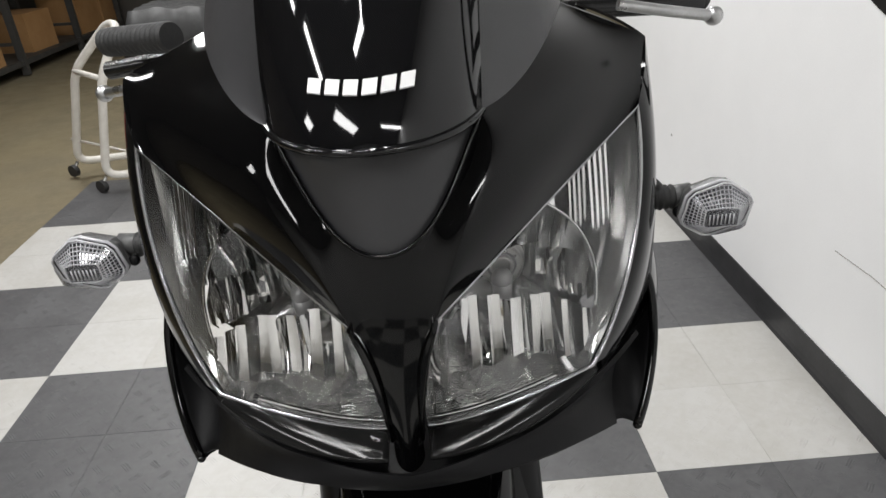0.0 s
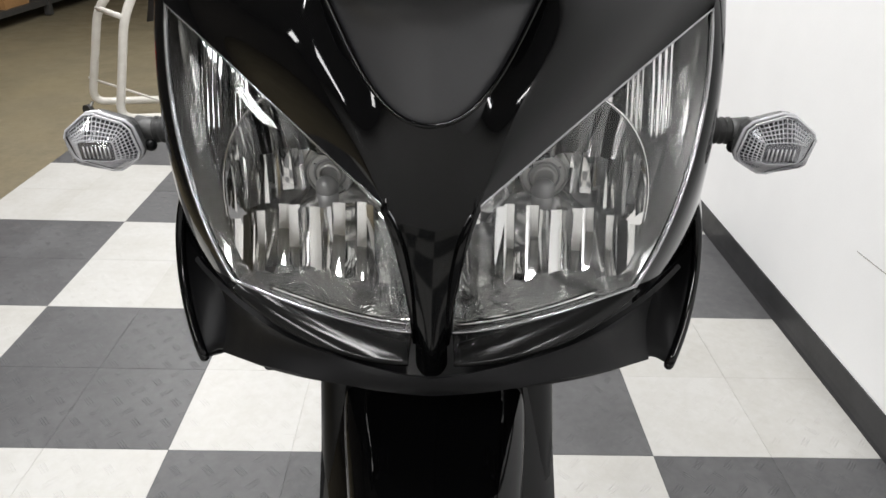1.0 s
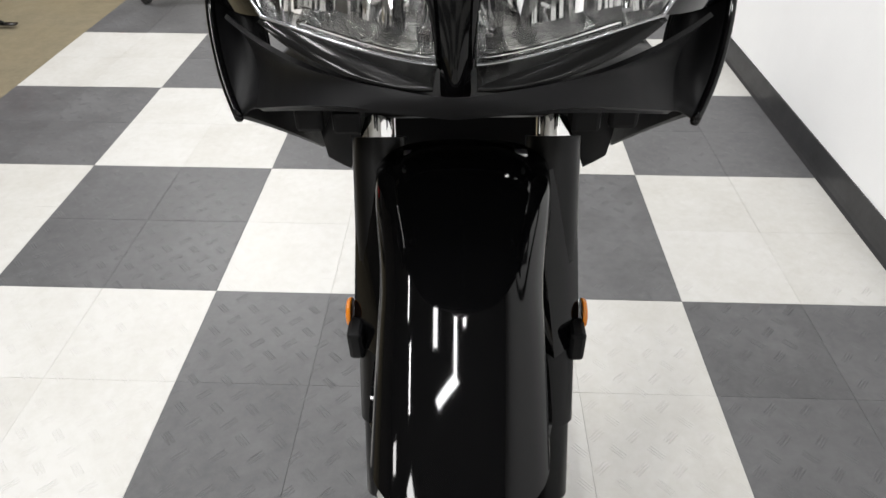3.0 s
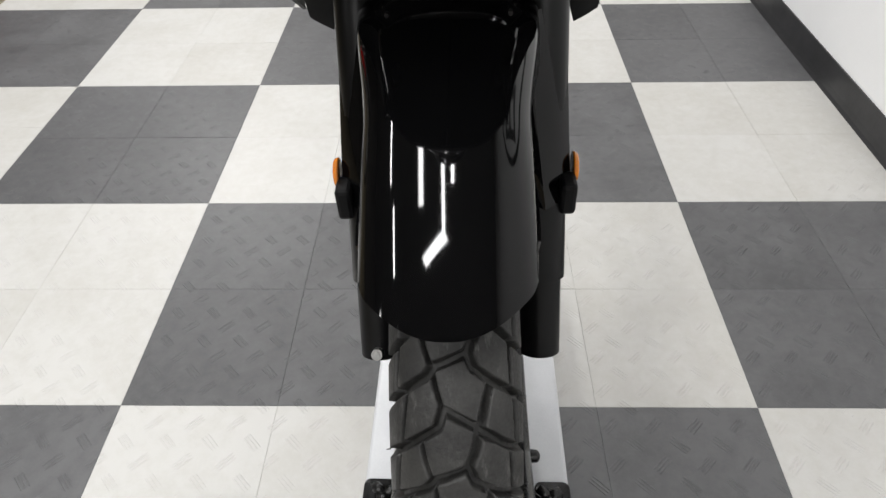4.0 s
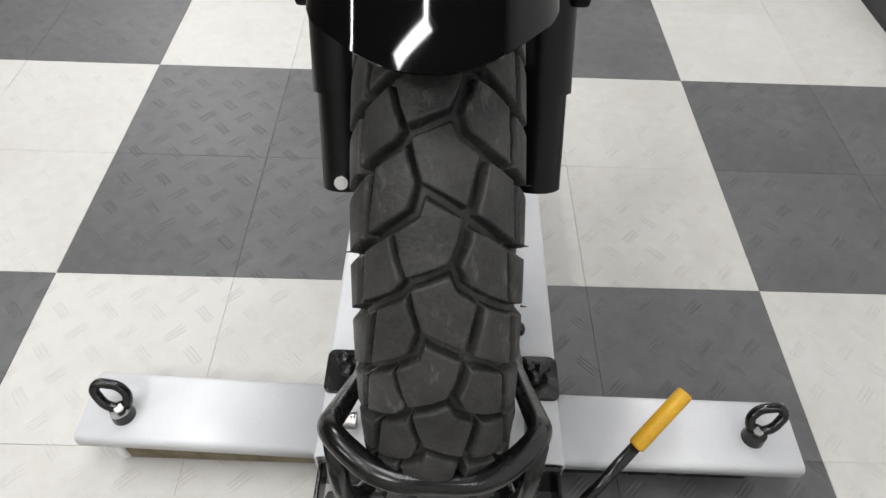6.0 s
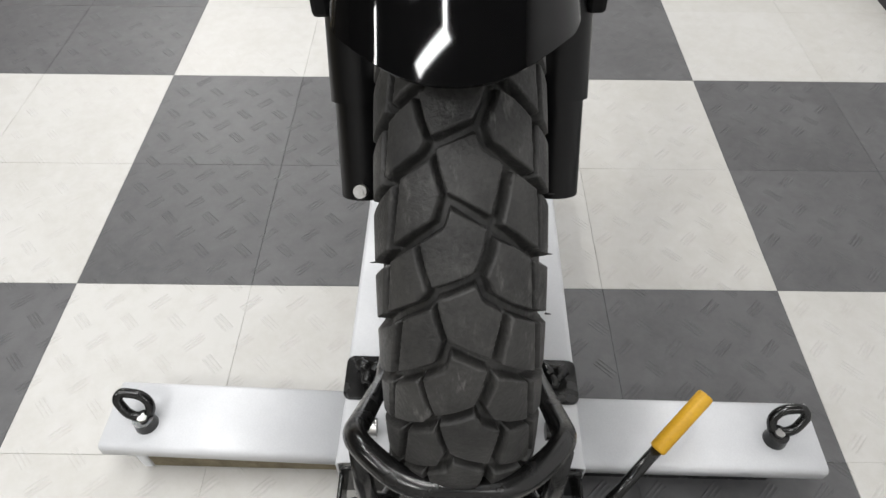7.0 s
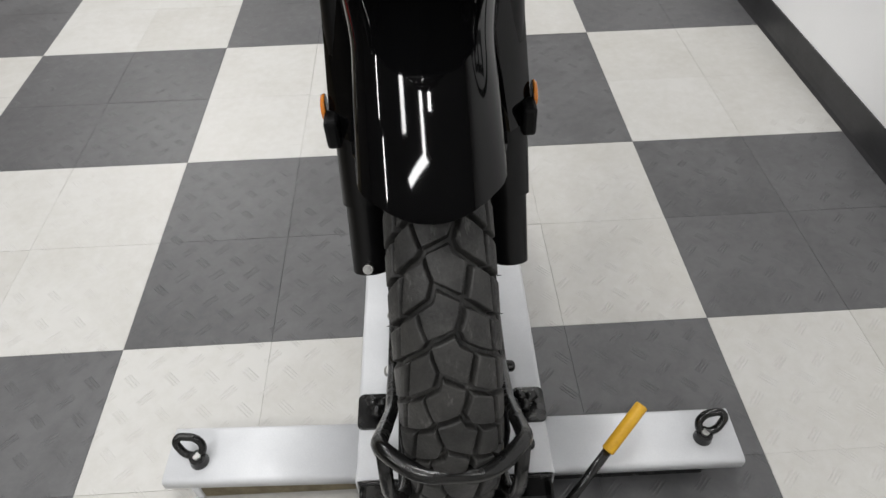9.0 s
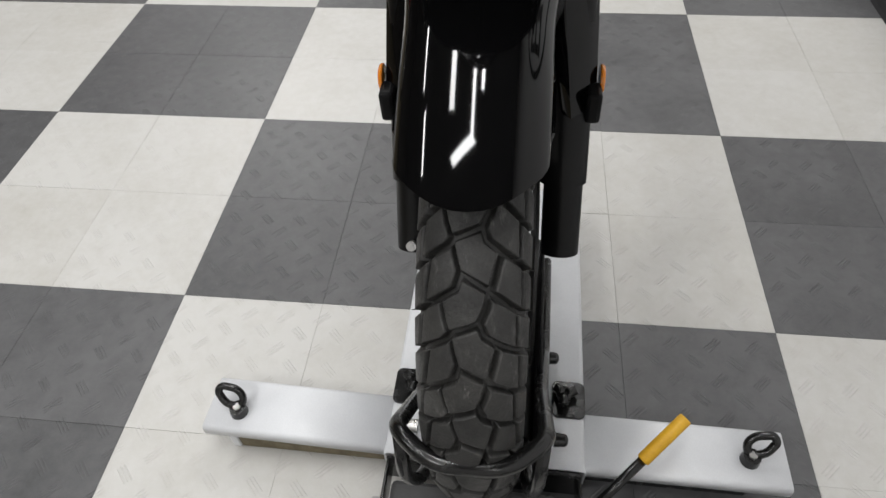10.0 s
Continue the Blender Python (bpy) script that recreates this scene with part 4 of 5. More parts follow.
for i in range(60):
    for j in range(80):
        bm.faces.new((rows[i][j], rows[i][j + 1], rows[i + 1][j + 1], rows[i + 1][j]))
bmesh.ops.recalc_face_normals(bm, faces=bm.faces)
thicken(bm, 0.003)
bpart("front_mudguard", bm, GLOSS_BLACK, label="gloss black front mudguard")

for side in (1, -1):
    bpart("mudguard_bolt", ball((side * 0.050, -0.006, 0.772), 0.005, (1, 1, 0.6)), STEEL)

# clips under the chin and bracket ends over the mudguard
for x, z in ((-0.104, 0.886), (-0.137, 0.889), (0.106, 0.886), (0.138, 0.890)):
    soften(bpart("chin_clip", box((0.026, 0.03, 0.022), (x, -0.100, z)), MATTE_BLACK, smooth=False), 0.004)
for x in (-0.057, 0.057):
    soften(bpart("bracket_end", box((0.017, 0.012, 0.014), (x, -0.030, 0.802)), ALU, smooth=False), 0.003)

# radiator and hanging ducts behind the chin
for side in (1, -1):
    tip = Vector((0.198, -0.114, 0.893))
    heel, crown = Vector((0.188, 0.110, 0.735)), Vector((0.196, 0.130, 0.880))
    bm = patch(bez(tip, (0.205, 0.0, 0.888), crown), bez(tip, (0.196, -0.02, 0.832), heel), bez(tip, tip), bez(crown, heel), 20, 8, (0.004, 0, 0), 0.004, side)
    bpart("lower_side_panel", bm, MATTE_BLACK)
    bm = patch(bez((0.10, 0.05, 0.88), (0.180, 0.08, 0.88)), bez((0.146, 0.088, 0.722), (0.172, 0.092, 0.736)),
               bez((0.10, 0.05, 0.88), (0.125, 0.075, 0.79), (0.146, 0.088, 0.722)), bez((0.180, 0.08, 0.88), (0.178, 0.09, 0.80), (0.172, 0.092, 0.736)), 8, 8, (0, -0.006, 0), 0.008, side)
    bpart("duct", bm, MATTE_BLACK)
soften(bpart("radiator", box((0.30, 0.035, 0.26), (0, 0.16, 0.80), pose(0, 0, 0)), MATTE_BLACK, smooth=False), 0.008)
soften(bpart("lower_yoke", box((0.25, 0.10, 0.055), (0, along(0.85) + 0.015, 0.850)), FORK_BLACK, smooth=False), 0.012, 3)
for side in (1, -1):
    bpart("yoke_bolt", rod((side * 0.097, along(0.85) - 0.042, 0.845), (side * 0.097, along(0.85) - 0.034, 0.845), 0.006, segs=6), STEEL, smooth=False)
soften(bpart("steering_head", box((0.24, 0.07, 0.03), (0, along(0.97) + 0.01, 0.97)), FORK_BLACK, smooth=False), 0.01)


# front wheel: tyre with a block tread
def tyre():
    pitches, per, cross = 23, 104, 152
    # (across, along) in one pitch: bars, laterals and links; then the fine cuts
    grooves = [[(-0.23, 0.0), (-0.09, -0.04), (0.14, -0.12)],
               [(0.26, 0.55), (0.22, 0.72), (0.14, 0.88)],
               [(-0.23, 0.01), (-0.31, 0.09), (-0.57, 0.20), (-0.82, 0.33), (-1.0, 0.43)],
               [(0.14, -0.12), (0.21, 0.02), (0.39, 0.12), (0.62, 0.22), (0.88, 0.32), (1.0, 0.37)],
               [(-0.12, 0.37), (0.02, 0.43), (0.26, 0.54)],
               [(0.39, 0.13), (0.33, 0.34), (0.27, 0.54)],
               [(0.26, 0.55), (0.40, 0.62), (0.68, 0.77), (0.88, 0.84), (1.0, 0.88)],
               [(-0.12, 0.38), (-0.18, 0.53), (-0.38, 0.63), (-0.60, 0.74), (-0.84, 0.86), (-1.0, 0.94)]]
    sipes = [[(0.73, 0.24), (0.77, 0.78)], [(0.66, 0.80), (0.69, 1.22)], [(-0.68, 0.82), (-0.74, 1.26)], [(-0.55, 0.24), (-0.64, 0.72)]]
    seams = [[(-0.23, 0.02), (-0.19, 0.18), (-0.12, 0.37)], [(-0.36, 0.66), (-0.31, 0.84), (-0.24, 1.0)], [(0.24, 0.60), (0.41, 0.66)]]
    ls = math.radians(360 / pitches) * 0.33
    lv = 0.072
    s = (np.arange(pitches * per) % per) / per
    v = np.linspace(-1, 1, cross + 1)
    S_, V_ = np.meshgrid(s[:per], v, indexing="ij")
    near = np.full(S_.shape, 9.0)
    for lines, half in ((grooves, 0.0), (sipes, 0.0012), (seams, 0.0020)):
        for line in lines:
            for (v0, s0), (v1, s1) in zip(line, line[1:]):
                for shift in (-1, 0, 1):
                    ax, ay, bx, by = v0 * lv, (s0 + shift) * ls, v1 * lv, (s1 + shift) * ls
                    px, py = V_ * lv - ax, S_ * ls - ay
                    dx, dy = bx - ax, by - ay
                    k = np.clip((px * dx + py * dy) / (dx * dx + dy * dy), 0, 1)
                    near = np.minimum(near, np.hypot(px - k * dx, py - k * dy) + half)
    soft = np.clip((0.0044 - near) / 0.0023, 0, 1)
    depth = 0.0100 * soft * soft * (3 - 2 * soft)
    depth = np.tile(depth, (pitches, 1))
    ang0 = math.radians(128.1)
    verts, nrow = [], cross + 1 + 12
    theta = v * math.radians(78)
    for i in range(pitches * per):
        a = ang0 + 2 * math.pi * i / (pitches * per)
        ca, sa = math.cos(a), math.sin(a)
        ring = []
        for j in range(cross + 1):
            rr = 0.056 - depth[i, j]
            ring.append((rr * math.sin(theta[j]) * 1.02, 0.274 + rr * math.cos(theta[j])))
        wall_in = [(-0.052 + 0.0030 * k, 0.279 - 0.0065 * (k + 1)) for k in range(6)]
        ring = [(x, r) for x, r in wall_in[::-1]] + ring + [(-x, r) for x, r in wall_in]
        verts += [(x, AXLE.y + r * ca - BASE[1], AXLE.z + r * sa - BASE[2]) for x, r in ring]
    n = pitches * per
    faces = [(i * nrow + j, i * nrow + j + 1, ((i + 1) % n) * nrow + j + 1, ((i + 1) % n) * nrow + j) for i in range(n) for j in range(nrow - 1)]
    me = bpy.data.meshes.new("tyre")
    me.from_pydata(verts, [], faces)
    me.shade_smooth()
    me.materials.append(TYRE)
    ob = new("tyre", me)
    ob.parent = wheel
    ob["label"] = "black adventure tyre with angular tread blocks"
    # stray moulding hairs on the shoulders
    for a, t in ((140.6, 70), (148.6, 72), (141.6, -72), (133.2, 74)):
        out = Vector((math.sin(radians(t)), math.cos(radians(t)) * math.cos(radians(a)), math.cos(radians(t)) * math.sin(radians(a))))
        p = Vector((0.057 * out.x, AXLE.y + 0.274 * math.cos(radians(a)) + 0.056 * out.y, AXLE.z + 0.274 * math.sin(radians(a)) + 0.056 * out.z))
        part("moulding_hair", rod(p, p + out * 0.004, 0.0007, 0.0003, 6), RUBBER, ob, base=BASE)
    return ob


bm = bmesh.new()
rod((-0.055, AXLE.y, AXLE.z), (0.055, AXLE.y, AXLE.z), 0.032, bm=bm)
for k in range(6):
    a = k * math.pi / 3 + 0.2
    rod((0, AXLE.y, AXLE.z), (0, AXLE.y + 0.235 * math.cos(a), AXLE.z + 0.235 * math.sin(a)), 0.014, 0.011, bm=bm)
wheel = bpart("front_wheel", bm, RIM, label="black cast front wheel")
bm = tube([(0, AXLE.y + 0.236 * math.cos(2 * math.pi * k / 72), AXLE.z + 0.236 * math.sin(2 * math.pi * k / 72)) for k in range(72)], 0.016, True, 12)
for vtx in bm.verts:
    vtx.co.x *= 2.2
part("rim", bm, RIM, wheel, base=BASE)
tyre()
for side in (1, -1):
    bm = bmesh.new()
    rod((side * 0.062, AXLE.y, AXLE.z), (side * 0.066, AXLE.y, AXLE.z), 0.15, segs=48, bm=bm)
    part("brake_disc", bm, DARK_DISC, wheel, "dark brake disc", base=BASE, smooth=False)


# ---------------------------------------------------------------- wheel chock
CH = pose(0.664, -0.296, 0, 0, 0, -0.8)
chock = thing("wheel_chock", (0, 0, 0), "silver steel motorcycle wheel chock with black cradle and side wings", "wheel chock", turn=CH)


def channel(w, l, top, skirt, t=0.004):
    """An upturned steel channel along y with rounded upper edges."""
    bm = bmesh.new()
    prof = [(-w / 2, top - skirt)] + [(-w / 2 + 0.008 - 0.008 * math.cos(a), top - 0.008 + 0.008 * math.sin(a)) for a in (0, 0.5, 1.05, 1.57)]
    prof += [(-x, z) for x, z in prof[::-1]]
    a = [bm.verts.new((x, -l / 2, z)) for x, z in prof]
    b = [bm.verts.new((x, l / 2, z)) for x, z in prof]
    for i in range(len(prof) - 1):
        bm.faces.new((a[i], a[i + 1], b[i + 1], b[i]))
    bmesh.ops.recalc_face_normals(bm, faces=bm.faces)
    thicken(bm, t)
    return bm


def rounded_plate(w, l, h, r, c):
    """A flat plate with rounded corners."""
    bm = bmesh.new()
    rim = []
    for sx, sy, a0 in ((1, 1, 0), (-1, 1, 90), (-1, -1, 180), (1, -1, 270)):
        for k in range(6):
            a = radians(a0 + 18 * k)
            rim.append((c[0] + sx * (w / 2 - r) + r * math.cos(a), c[1] + sy * (l / 2 - r) + r * math.sin(a)))
    low, high = [[bm.verts.new((x, y, c[2] + dz)) for x, y in rim] for dz in (-h / 2, h / 2)]
    for k in range(len(rim)):
        q = (k + 1) % len(rim)
        bm.faces.new((low[k], low[q], high[q], high[k]))
    bm.faces.new(low[::-1])
    bm.faces.new(high)
    return bm


bm = channel(0.328, 0.64, 0.080, 0.05)
bmesh.ops.translate(bm, verts=bm.verts, vec=(0, 0.27, 0))
part("centre_rail", bm, SILVER, chock, "silver powder-coated centre rail")
for side, sag in ((-1, 1.2), (1, 0.3)):
    bm = channel(0.100, 0.318, 0.078, 0.022)
    wing = part("side_wing", bm, SILVER, chock, "silver folded steel wing")
    wing.matrix_local = pose(side * (0.164 + 0.157), 0.006 + (0.003 if side < 0 else -0.003), 0, 0, 0, 90 + (-sag if side < 0 else -sag * 0.3))
    # block under the wing: mottled brown on the left, black on the right
    bm = box((0.26, 0.065, 0.045), (side * 0.30, 0.000, 0.027))
    soften(part("wing_foot", bm, MOTTLED_BROWN if side < 0 else BLACK_STEEL, chock, "mottled brown block under the wing" if side < 0 else "dark block under the wing", smooth=False), 0.003)
    if side < 0:
        soften(part("foot_cap", box((0.014, 0.069, 0.047), (-0.437, 0.0, 0.028)), SILVER, chock, "pale end cap", smooth=False), 0.003)
    # swivel tie-down eye
    ex, ey = side * 0.423 + (-0.002), -0.003
    eye = part("tie_eye", rod((ex, ey, 0.078), (ex, ey, 0.094), 0.0155, 0.0135), BLACK_STEEL, chock, "black swivel tie-down eye")
    crease(eye)
    mid = Vector((ex + side * 0.011, ey + 0.013, 0.104))
    e1, e2 = Vector((1, 0, side * 0.25)).normalized(), Vector((side * 0.25, 0.62, 0.72)).normalized()
    shape = [(-0.0125, -0.0150), (0.0125, -0.0150), (0.0225, 0.0060), (0.0130, 0.0185), (-0.0130, 0.0185), (-0.0225, 0.0060)]
    loop = [mid + e1 * a + e2 * b for a, b in shape]
    part("eye_loop", tube(loop, 0.0066, True, 12, 0.011, 5), BLACK_STEEL, eye)
    part("eye_bolt", rod((ex, ey, 0.094), (ex, ey, 0.0985), 0.0068, segs=6), STEEL, eye, "zinc hex bolt", smooth=False)
    # knob plate and bolts on the rail
    plate = part("knob_plate", rounded_plate(0.056, 0.068, 0.006, 0.011, (side * 0.136, 0.072, 0.083)), BLACK_STEEL, chock, "black clamp plate with wing knob", smooth=False)
    soften(plate, 0.0015, 2)
    bm = rod((side * 0.128, 0.074, 0.085), (side * 0.128, 0.074, 0.106), 0.015, 0.012)
    for k in range(3):
        a = k * 2.1 + 0.4
        rod((side * 0.128, 0.074, 0.098), (side * 0.128 + 0.021 * math.cos(a), 0.074 + 0.021 * math.sin(a), 0.102), 0.010, 0.008, 14, bm)
    part("wing_knob", bm, BLACK_STEEL, plate)
    for yy, zz, xx in ((-0.012, 0.105, 0.122), (0.142, 0.100, 0.108)) + (((0.268, 0.100, 0.104),) if side < 0 else ()):
        bm = rod((side * (xx - 0.012), yy, zz), (side * (xx + 0.004), yy, zz), 0.0120, 0.0105, 20)
        ball((side * (xx + 0.004), yy, zz), 0.0105, (0.7, 1, 1), 20, bm)
        crease(part("bolt", bm, STEEL if side < 0 else BLACK_STEEL, chock, "domed bolt head"), 40)
    # cradle side plates
    bm = box((0.006, 0.36, 0.15), (side * 0.079, 0.13, 0.150))
    soften(part("cradle_plate", bm, MATTE_BLACK, chock, smooth=False), 0.004)
    # curved brace from hoop to front block
    bm = tube([(side * 0.078 - 0.008, -0.172, 0.425), (side * 0.078 - 0.008, -0.186, 0.335), (side * 0.066 - 0.004, -0.160, 0.270), (side * 0.060 - 0.004, -0.08, 0.235)], 0.0085, round_off=0.04)
    part("brace", bm, BLACK_STEEL, chock)

soften(part("cradle_floor", box((0.176, 0.50, 0.020), (-0.004, 0.17, 0.094)), MATTE_BLACK, chock, "black cradle floor", smooth=False), 0.004)
hoop = [(-0.100, 0.36, 0.105), (-0.099, 0.13, 0.135), (-0.092, -0.02, 0.245), (-0.092, -0.168, 0.432), (-0.047, -0.207, 0.440), (0.032, -0.207, 0.440), (0.074, -0.166, 0.430), (0.078, -0.02, 0.265), (0.090, 0.13, 0.135), (0.094, 0.36, 0.105)]
part("front_hoop", tube(hoop, 0.0098, round_off=0.024, segs=18), BLACK_STEEL, chock, "black bent-tube wheel hoop")
bm = box((0.31, 0.006, 0.075), (0, -0.062, 0.056))
for side in (-1, 1):
    box((0.006, 0.115, 0.05), (side * 0.153, -0.118, 0.055), bm=bm)
soften(part("front_bracket", bm, BLACK_STEEL, chock, smooth=False), 0.002)
soften(part("front_pad", box((0.275, 0.085, 0.065), (-0.004, -0.135, 0.052)), PAD, chock, "dark grey rubber foot pad", smooth=False), 0.008)
part("pivot_bolt", rod((-0.170, -0.125, 0.062), (-0.150, -0.125, 0.062), 0.009, segs=6), STEEL, chock, smooth=False)
bm = rod((0.146, -0.118, 0.078), (0.172, -0.118, 0.080), 0.009, segs=6)
part("pivot_bolt", bm, BLACK_STEEL, chock, smooth=False)
lv0, lv1 = Vector((0.160, -0.118, 0.080)), Vector((0.298, 0.004, 0.186))
kn = lv0.lerp(lv1, 0.57)
lever = part("release_lever", rod(lv0, kn, 0.0075), BLACK_STEEL, chock, "black lever with yellow grip")
part("lever_grip", rod(kn, lv1, 0.0105), YELLOW, lever, "yellow vinyl grip")
soften(lever.children[0], 0.003)


# ---------------------------------------------------------------- background things
def tube_stand():
    A, B = Vector((-1.33, 3.17, 0.085)), Vector((-1.05, 2.88, 0.085))
    ob = thing("tube_stand", (-1.15, 3.0, 0), "white tubular steel roll-around stand on casters", "stand")
    o = (-1.15, 3.0, 0)
    skid = Vector((0.46, 0.10, 0.0))
    hipA, hipB = A + Vector((0.17, -0.05, 0.53)), B + Vector((0.13, 0.0, 0.53))
    top = (A + B) / 2 + Vector((0.33, 0.02, 0.77))
    half = (B - A) * 0.16
    path = [A + skid, A, hipA, top - half, top + half, hipB, B, B + skid]
    part("frame", tube(path, 0.022, round_off=0.085, segs=16, steps=8), WHITE_TUBE, ob, base=o)
    part("crossbar", rod(hipA, hipB, 0.015), WHITE_TUBE, ob, base=o)
    part("brace", rod(A + Vector((0.01, 0, 0.14)), B + skid * 0.9 + Vector((0, 0, 0.01)), 0.007), WHITE_TUBE, ob, base=o)
    for c in (A, B, A + skid, B + skid):
        p = Vector((c.x - 0.03, c.y - 0.01, 0.035))
        w = part("caster", rod(p + Vector((-0.006, -0.012, 0)), p + Vector((0.006, 0.012, 0)), 0.035, segs=24), RUBBER, ob, "black rubber caster", base=o)
        crease(w)
        part("fork", rod(p, c, 0.009), STEEL, w, base=o)
    return ob


tube_stand()


def small_motorcycle():
    o = (-2.08, 2.6, 0)
    ob = thing("small_motorcycle", o, "small red motorcycle with bare engine on its side stand", "motorcycle")
    for name, y in (("front_wheel", 3.2), ("rear_wheel", 1.98)):
        c = Vector((-2.08, y, 0.29))
        bm = tube([(c.x, c.y + 0.245 * math.cos(2 * math.pi * k / 48), c.z + 0.245 * math.sin(2 * math.pi * k / 48)) for k in range(48)], 0.045, True, 14)
        w = part(name, bm, RUBBER, ob, "black road tyre", base=o)
        bm = rod(c + Vector((-0.04, 0, 0)), c + Vector((0.04, 0, 0)), 0.07, segs=24)
        for k in range(5):
            a = k * 2 * math.pi / 5
            rod(c, c + Vector((0, 0.2 * math.cos(a), 0.2 * math.sin(a))), 0.016, 0.012, bm=bm)
        part("hub", bm, ALU, w, "silver hub and spokes", base=o)
        part("rim", tube([(c.x, c.y + 0.205 * math.cos(2 * math.pi * k / 48), c.z + 0.205 * math.sin(2 * math.pi * k / 48)) for k in range(48)], 0.014, True, 10), ALU, w, base=o)
    part("fork", rod((-1.98, 3.2, 0.29), (-2.0, 2.98, 0.86), 0.022, bm=rod((-2.18, 3.2, 0.29), (-2.16, 2.98, 0.86), 0.022)), ALU, ob, "silver fork", base=o)
    part("tank", ball((-2.08, 2.80, 0.53), 0.2, (0.62, 1.2, 0.48), 32), RED, ob, "gloss red tank", base=o)
    soften(part("side_cover", box((0.24, 0.46, 0.15), (-2.06, 2.86, 0.43)), RED, ob, "red side cover", smooth=False, base=o), 0.05, 4)
    engine = soften(part("engine", box((0.26, 0.40, 0.2), (-2.06, 2.70, 0.28)), ALU, ob, "bare alloy engine", smooth=False, base=o), 0.012)
    for k in range(6):
        part("cooling_fin", box((0.22, 0.16, 0.008), (-2.06, 2.94, 0.22 + 0.022 * k)), ALU, engine, smooth=False, base=o)
    part("clutch_cover", rod((-1.9, 2.55, 0.33), (-2.2, 2.55, 0.33), 0.1, segs=28), ALU, engine, smooth=False, base=o)
    part("seat", ball((-2.08, 2.50, 0.68), 0.2, (0.62, 2.3, 0.40), 24), RUBBER, ob, "black seat", base=o)
    part("exhaust", rod((-1.94, 2.9, 0.24), (-1.92, 1.8, 0.30), 0.03, 0.045), STEEL, ob, base=o)
    part("frame", tube([(-2.08, 3.0, 0.8), (-2.08, 2.3, 0.65), (-2.08, 1.98, 0.4)], 0.025, round_off=0.1), BLACK_STEEL, ob, base=o)
    bm = tube([(-1.93, 2.42, 0.24), (-1.75, 2.50, 0.05), (-1.67, 2.52, 0.008)], 0.011, round_off=0.03)
    box((0.09, 0.03, 0.008), (-1.65, 2.52, 0.006), bm=bm)
    part("side_stand", bm, BLACK_STEEL, ob, "black side stand with flat foot", base=o)
    part("handlebar", rod((-1.75, 2.95, 0.95), (-2.41, 2.95, 0.95), 0.012), BLACK_STEEL, ob, base=o)


small_motorcycle()


def covered_cart():
    o = (-0.70, 3.65, 0)
    ob = thing("parts_cart", o, "beige parts cart with a dark cover thrown over", "cart")
    soften(part("body", box((0.5, 0.5, 0.50), (o[0], o[1], 0.30)), CREAM, ob, smooth=False, base=o), 0.02)
    bm = bmesh.new()
    bmesh.ops.create_grid(bm, x_segments=16, y_segments=16, size=0.29)
    for v in bm.verts:
        edge = max(abs(v.co.x), abs(v.co.y)) / 0.29
        fall = max(0.0, edge - 0.8) / 0.2
        v.co = Vector((o[0] + v.co.x * (1 + 0.05 * fall), o[1] + v.co.y * (1 + 0.05 * fall), 0.87 - 0.36 * fall + 0.02 * noise.noise(v.co * 9)))
    thicken(bm, 0.006)
    part("cover", bm, RUBBER, ob, "dark draped cover", base=o)
    for dx in (-0.2, 0.2):
        for dy in (-0.2, 0.2):
            part("caster", rod((o[0] + dx - 0.012, o[1] + dy, 0.03), (o[0] + dx + 0.012, o[1] + dy, 0.03), 0.03), RUBBER, ob, base=o)


covered_cart()


def rack():
    o = (-3.5, 6.6, 0)
    ob = thing("storage_rack", o, "dark steel storage rack holding brown cardboard boxes", "rack")
    for y in (5.0, 6.3, 7.6, 8.9):
        for x in (-3.2, -3.8):
            part("upright", box((0.06, 0.06, 2.5), (x, y, 1.25)), RACK, ob, smooth=False, base=o)
        for k in range(6):
            part("rung", box((0.6, 0.03, 0.03), (-3.5, y, 0.3 + 0.4 * k)), RACK, ob, smooth=False, base=o)
    for z in (0.12, 0.95, 1.8):
        part("shelf", box((0.64, 3.96, 0.05), (-3.5, 6.95, z)), RACK, ob, smooth=False, base=o)


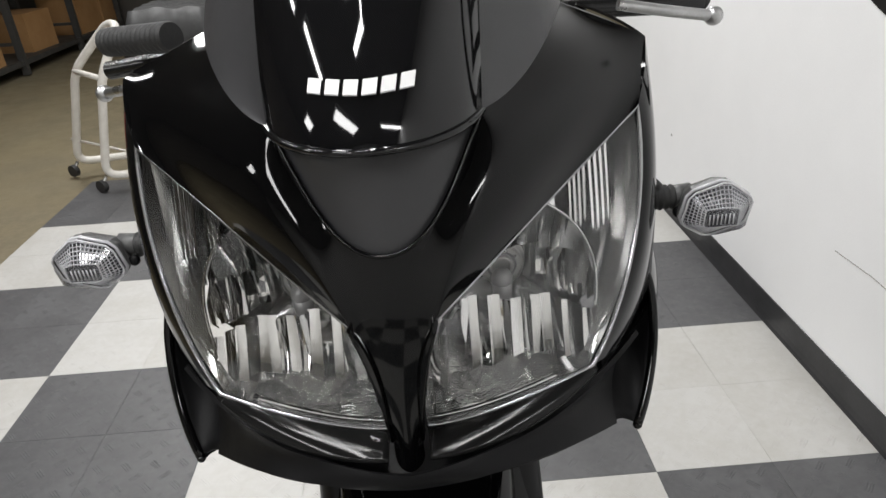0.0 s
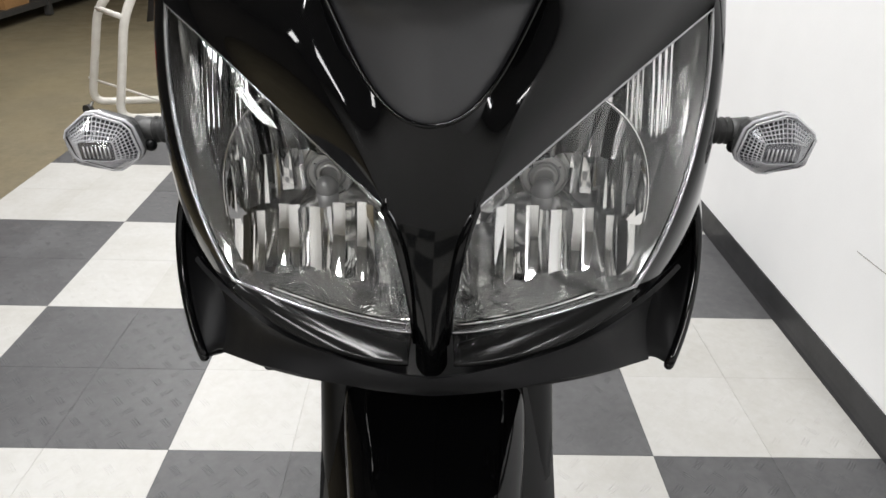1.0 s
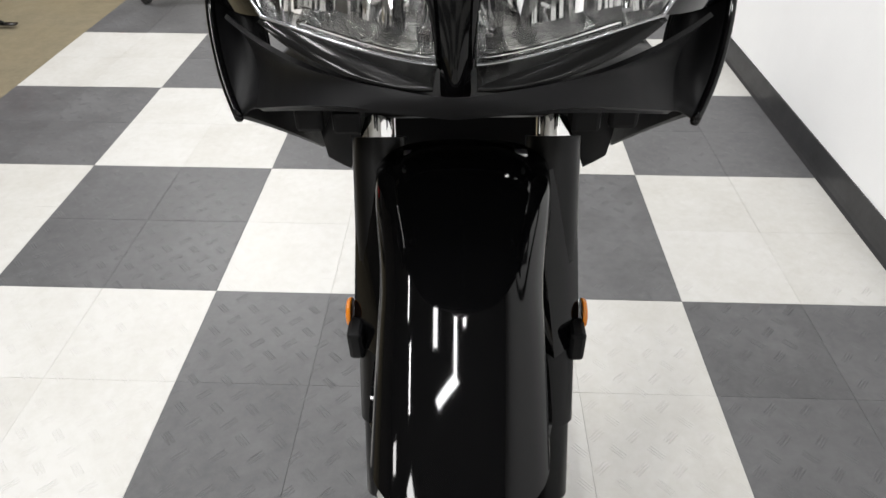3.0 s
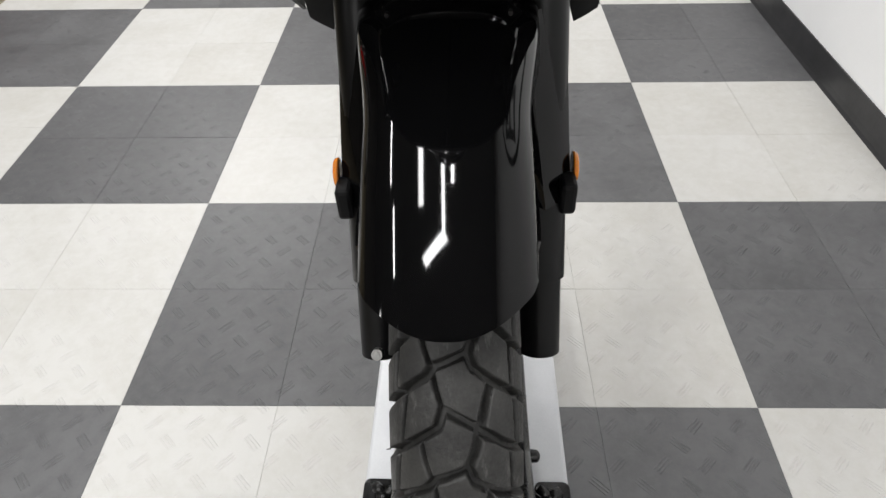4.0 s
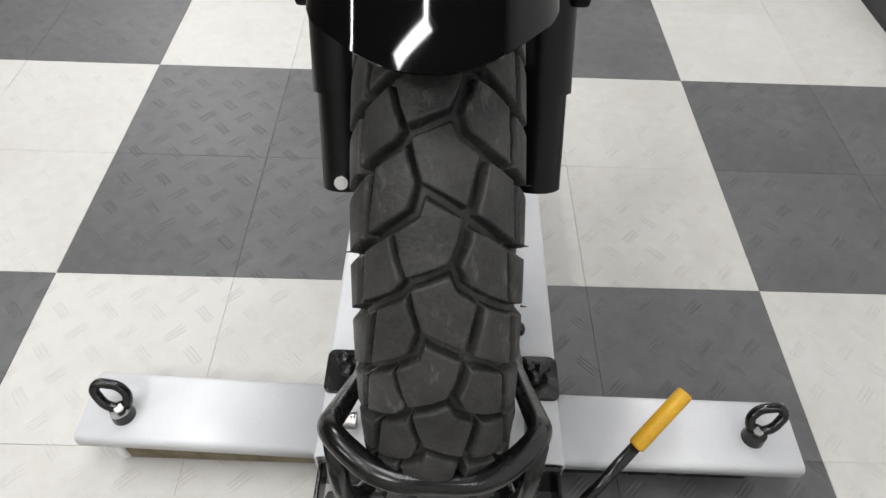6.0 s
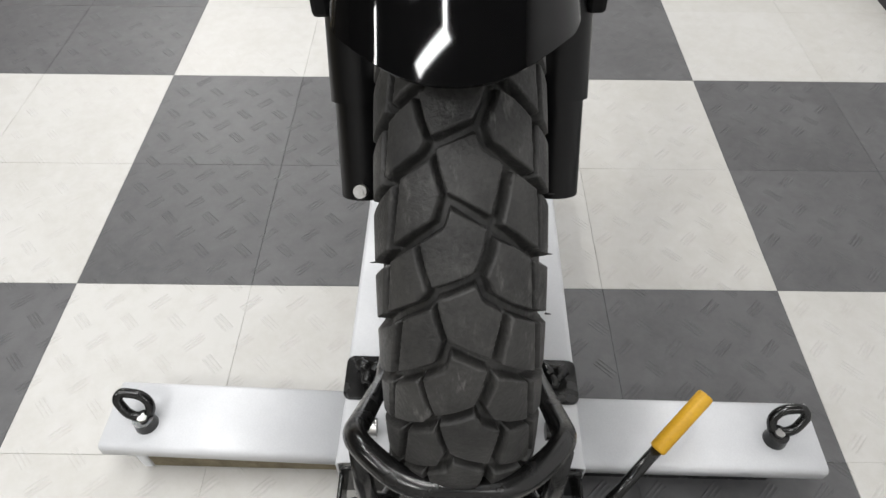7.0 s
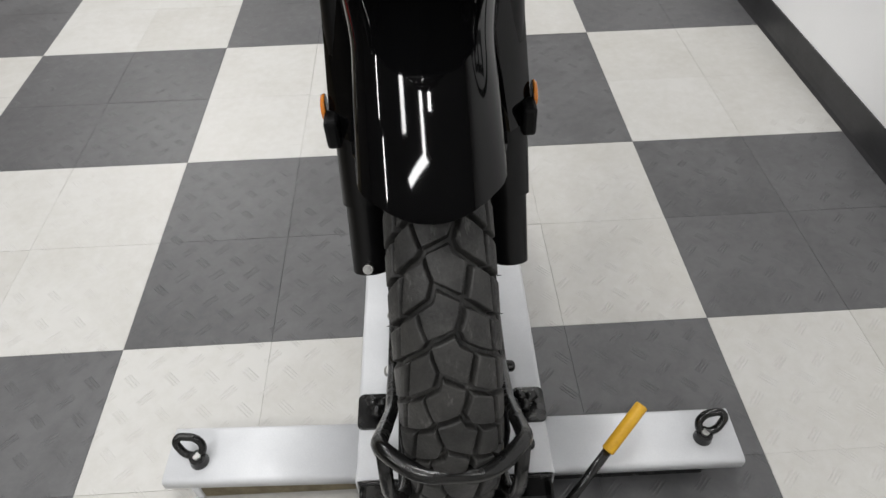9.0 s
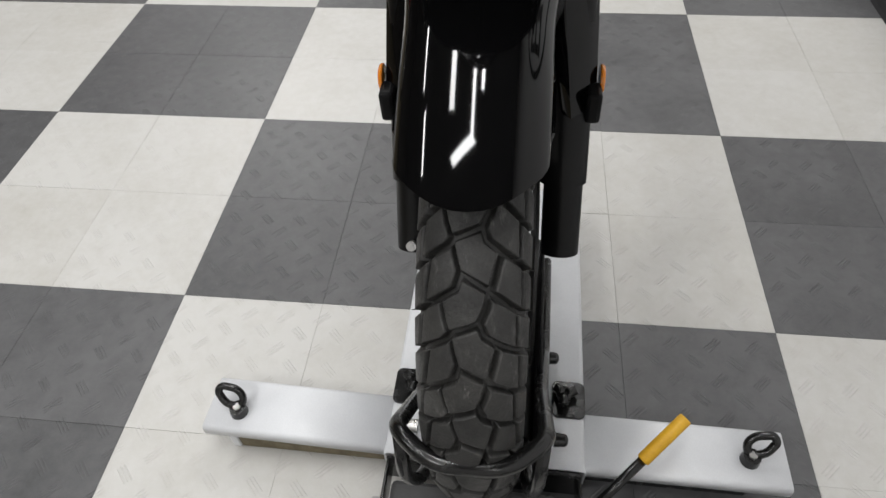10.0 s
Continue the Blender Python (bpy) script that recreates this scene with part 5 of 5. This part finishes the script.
rack()
rng = random.Random(4)
for z in (0.145, 0.975, 1.825):
    y = 5.12
    while y < 8.6:
        w, h = rng.uniform(0.4, 0.62), rng.uniform(0.3, 0.6)
        if not any(abs(y + w / 2 - p) < w / 2 + 0.05 for p in (6.3, 7.6)):
            bm = box((0.45, w, h), (0, 0, h / 2))
            box((0.452, 0.05, h + 0.002), (0, 0, h / 2), bm=bm)
            ob = part("cardboard_box", bm, CARDBOARD, smooth=False)
            ob.matrix_world = pose(-3.48 + rng.uniform(-0.04, 0.04), y + w / 2, z, 0, 0, rng.uniform(-3, 3))
            tagged(ob, "plain brown cardboard box on the rack", "box", "boxes on the rack")
        y += w + 0.06


# ---------------------------------------------------------------- floor tiles
def tile_mesh(name, mat):
    bm = bmesh.new()
    h, e = 0.305 / 2 - 0.00015, 0.0006
    rings = [[(-h, -h), (h, -h), (h, h), (-h, h)], [(-h, -h), (h, -h), (h, h), (-h, h)], [(-h + e, -h + e), (h - e, -h + e), (h - e, h - e), (-h + e, h - e)]]
    vs = [[bm.verts.new((x, y, z)) for x, y in ring] for ring, z in zip(rings, (-0.012, -e, 0.0))]
    for a, b in zip(vs, vs[1:]):
        for k in range(4):
            bm.faces.new((a[k], a[(k + 1) % 4], b[(k + 1) % 4], b[k]))
    bm.faces.new(vs[2])
    me = bpy.data.meshes.new(name)
    bm.to_mesh(me)
    bm.free()
    me.materials.append(mat)
    return me


tiles = thing("floor_tiles", (0, 0, -0.012), "checkerboard of white and dark grey tread-plate floor tiles", "floor tiles")
tiles["kind"] = "structure"
meshes = {0: tile_mesh("dark_tile", TILE_BLACK), 1: tile_mesh("pale_tile", TILE_WHITE)}
for i in range(-4, 6):
    for j in range(-12, 10):
        shade = (math.floor(i / 2) + math.floor(j / 2)) % 2
        x = (i + 0.5) * S / 2
        if x > WALL_X - 0.03:
            continue
        ob = new("tile", meshes[shade])
        ob.parent = tiles
        ob.matrix_local = pose(x, (j + 0.5) * S / 2, 0.012 + rng.uniform(-0.0004, 0.0004), rng.uniform(-0.05, 0.05), rng.uniform(-0.05, 0.05), 0)
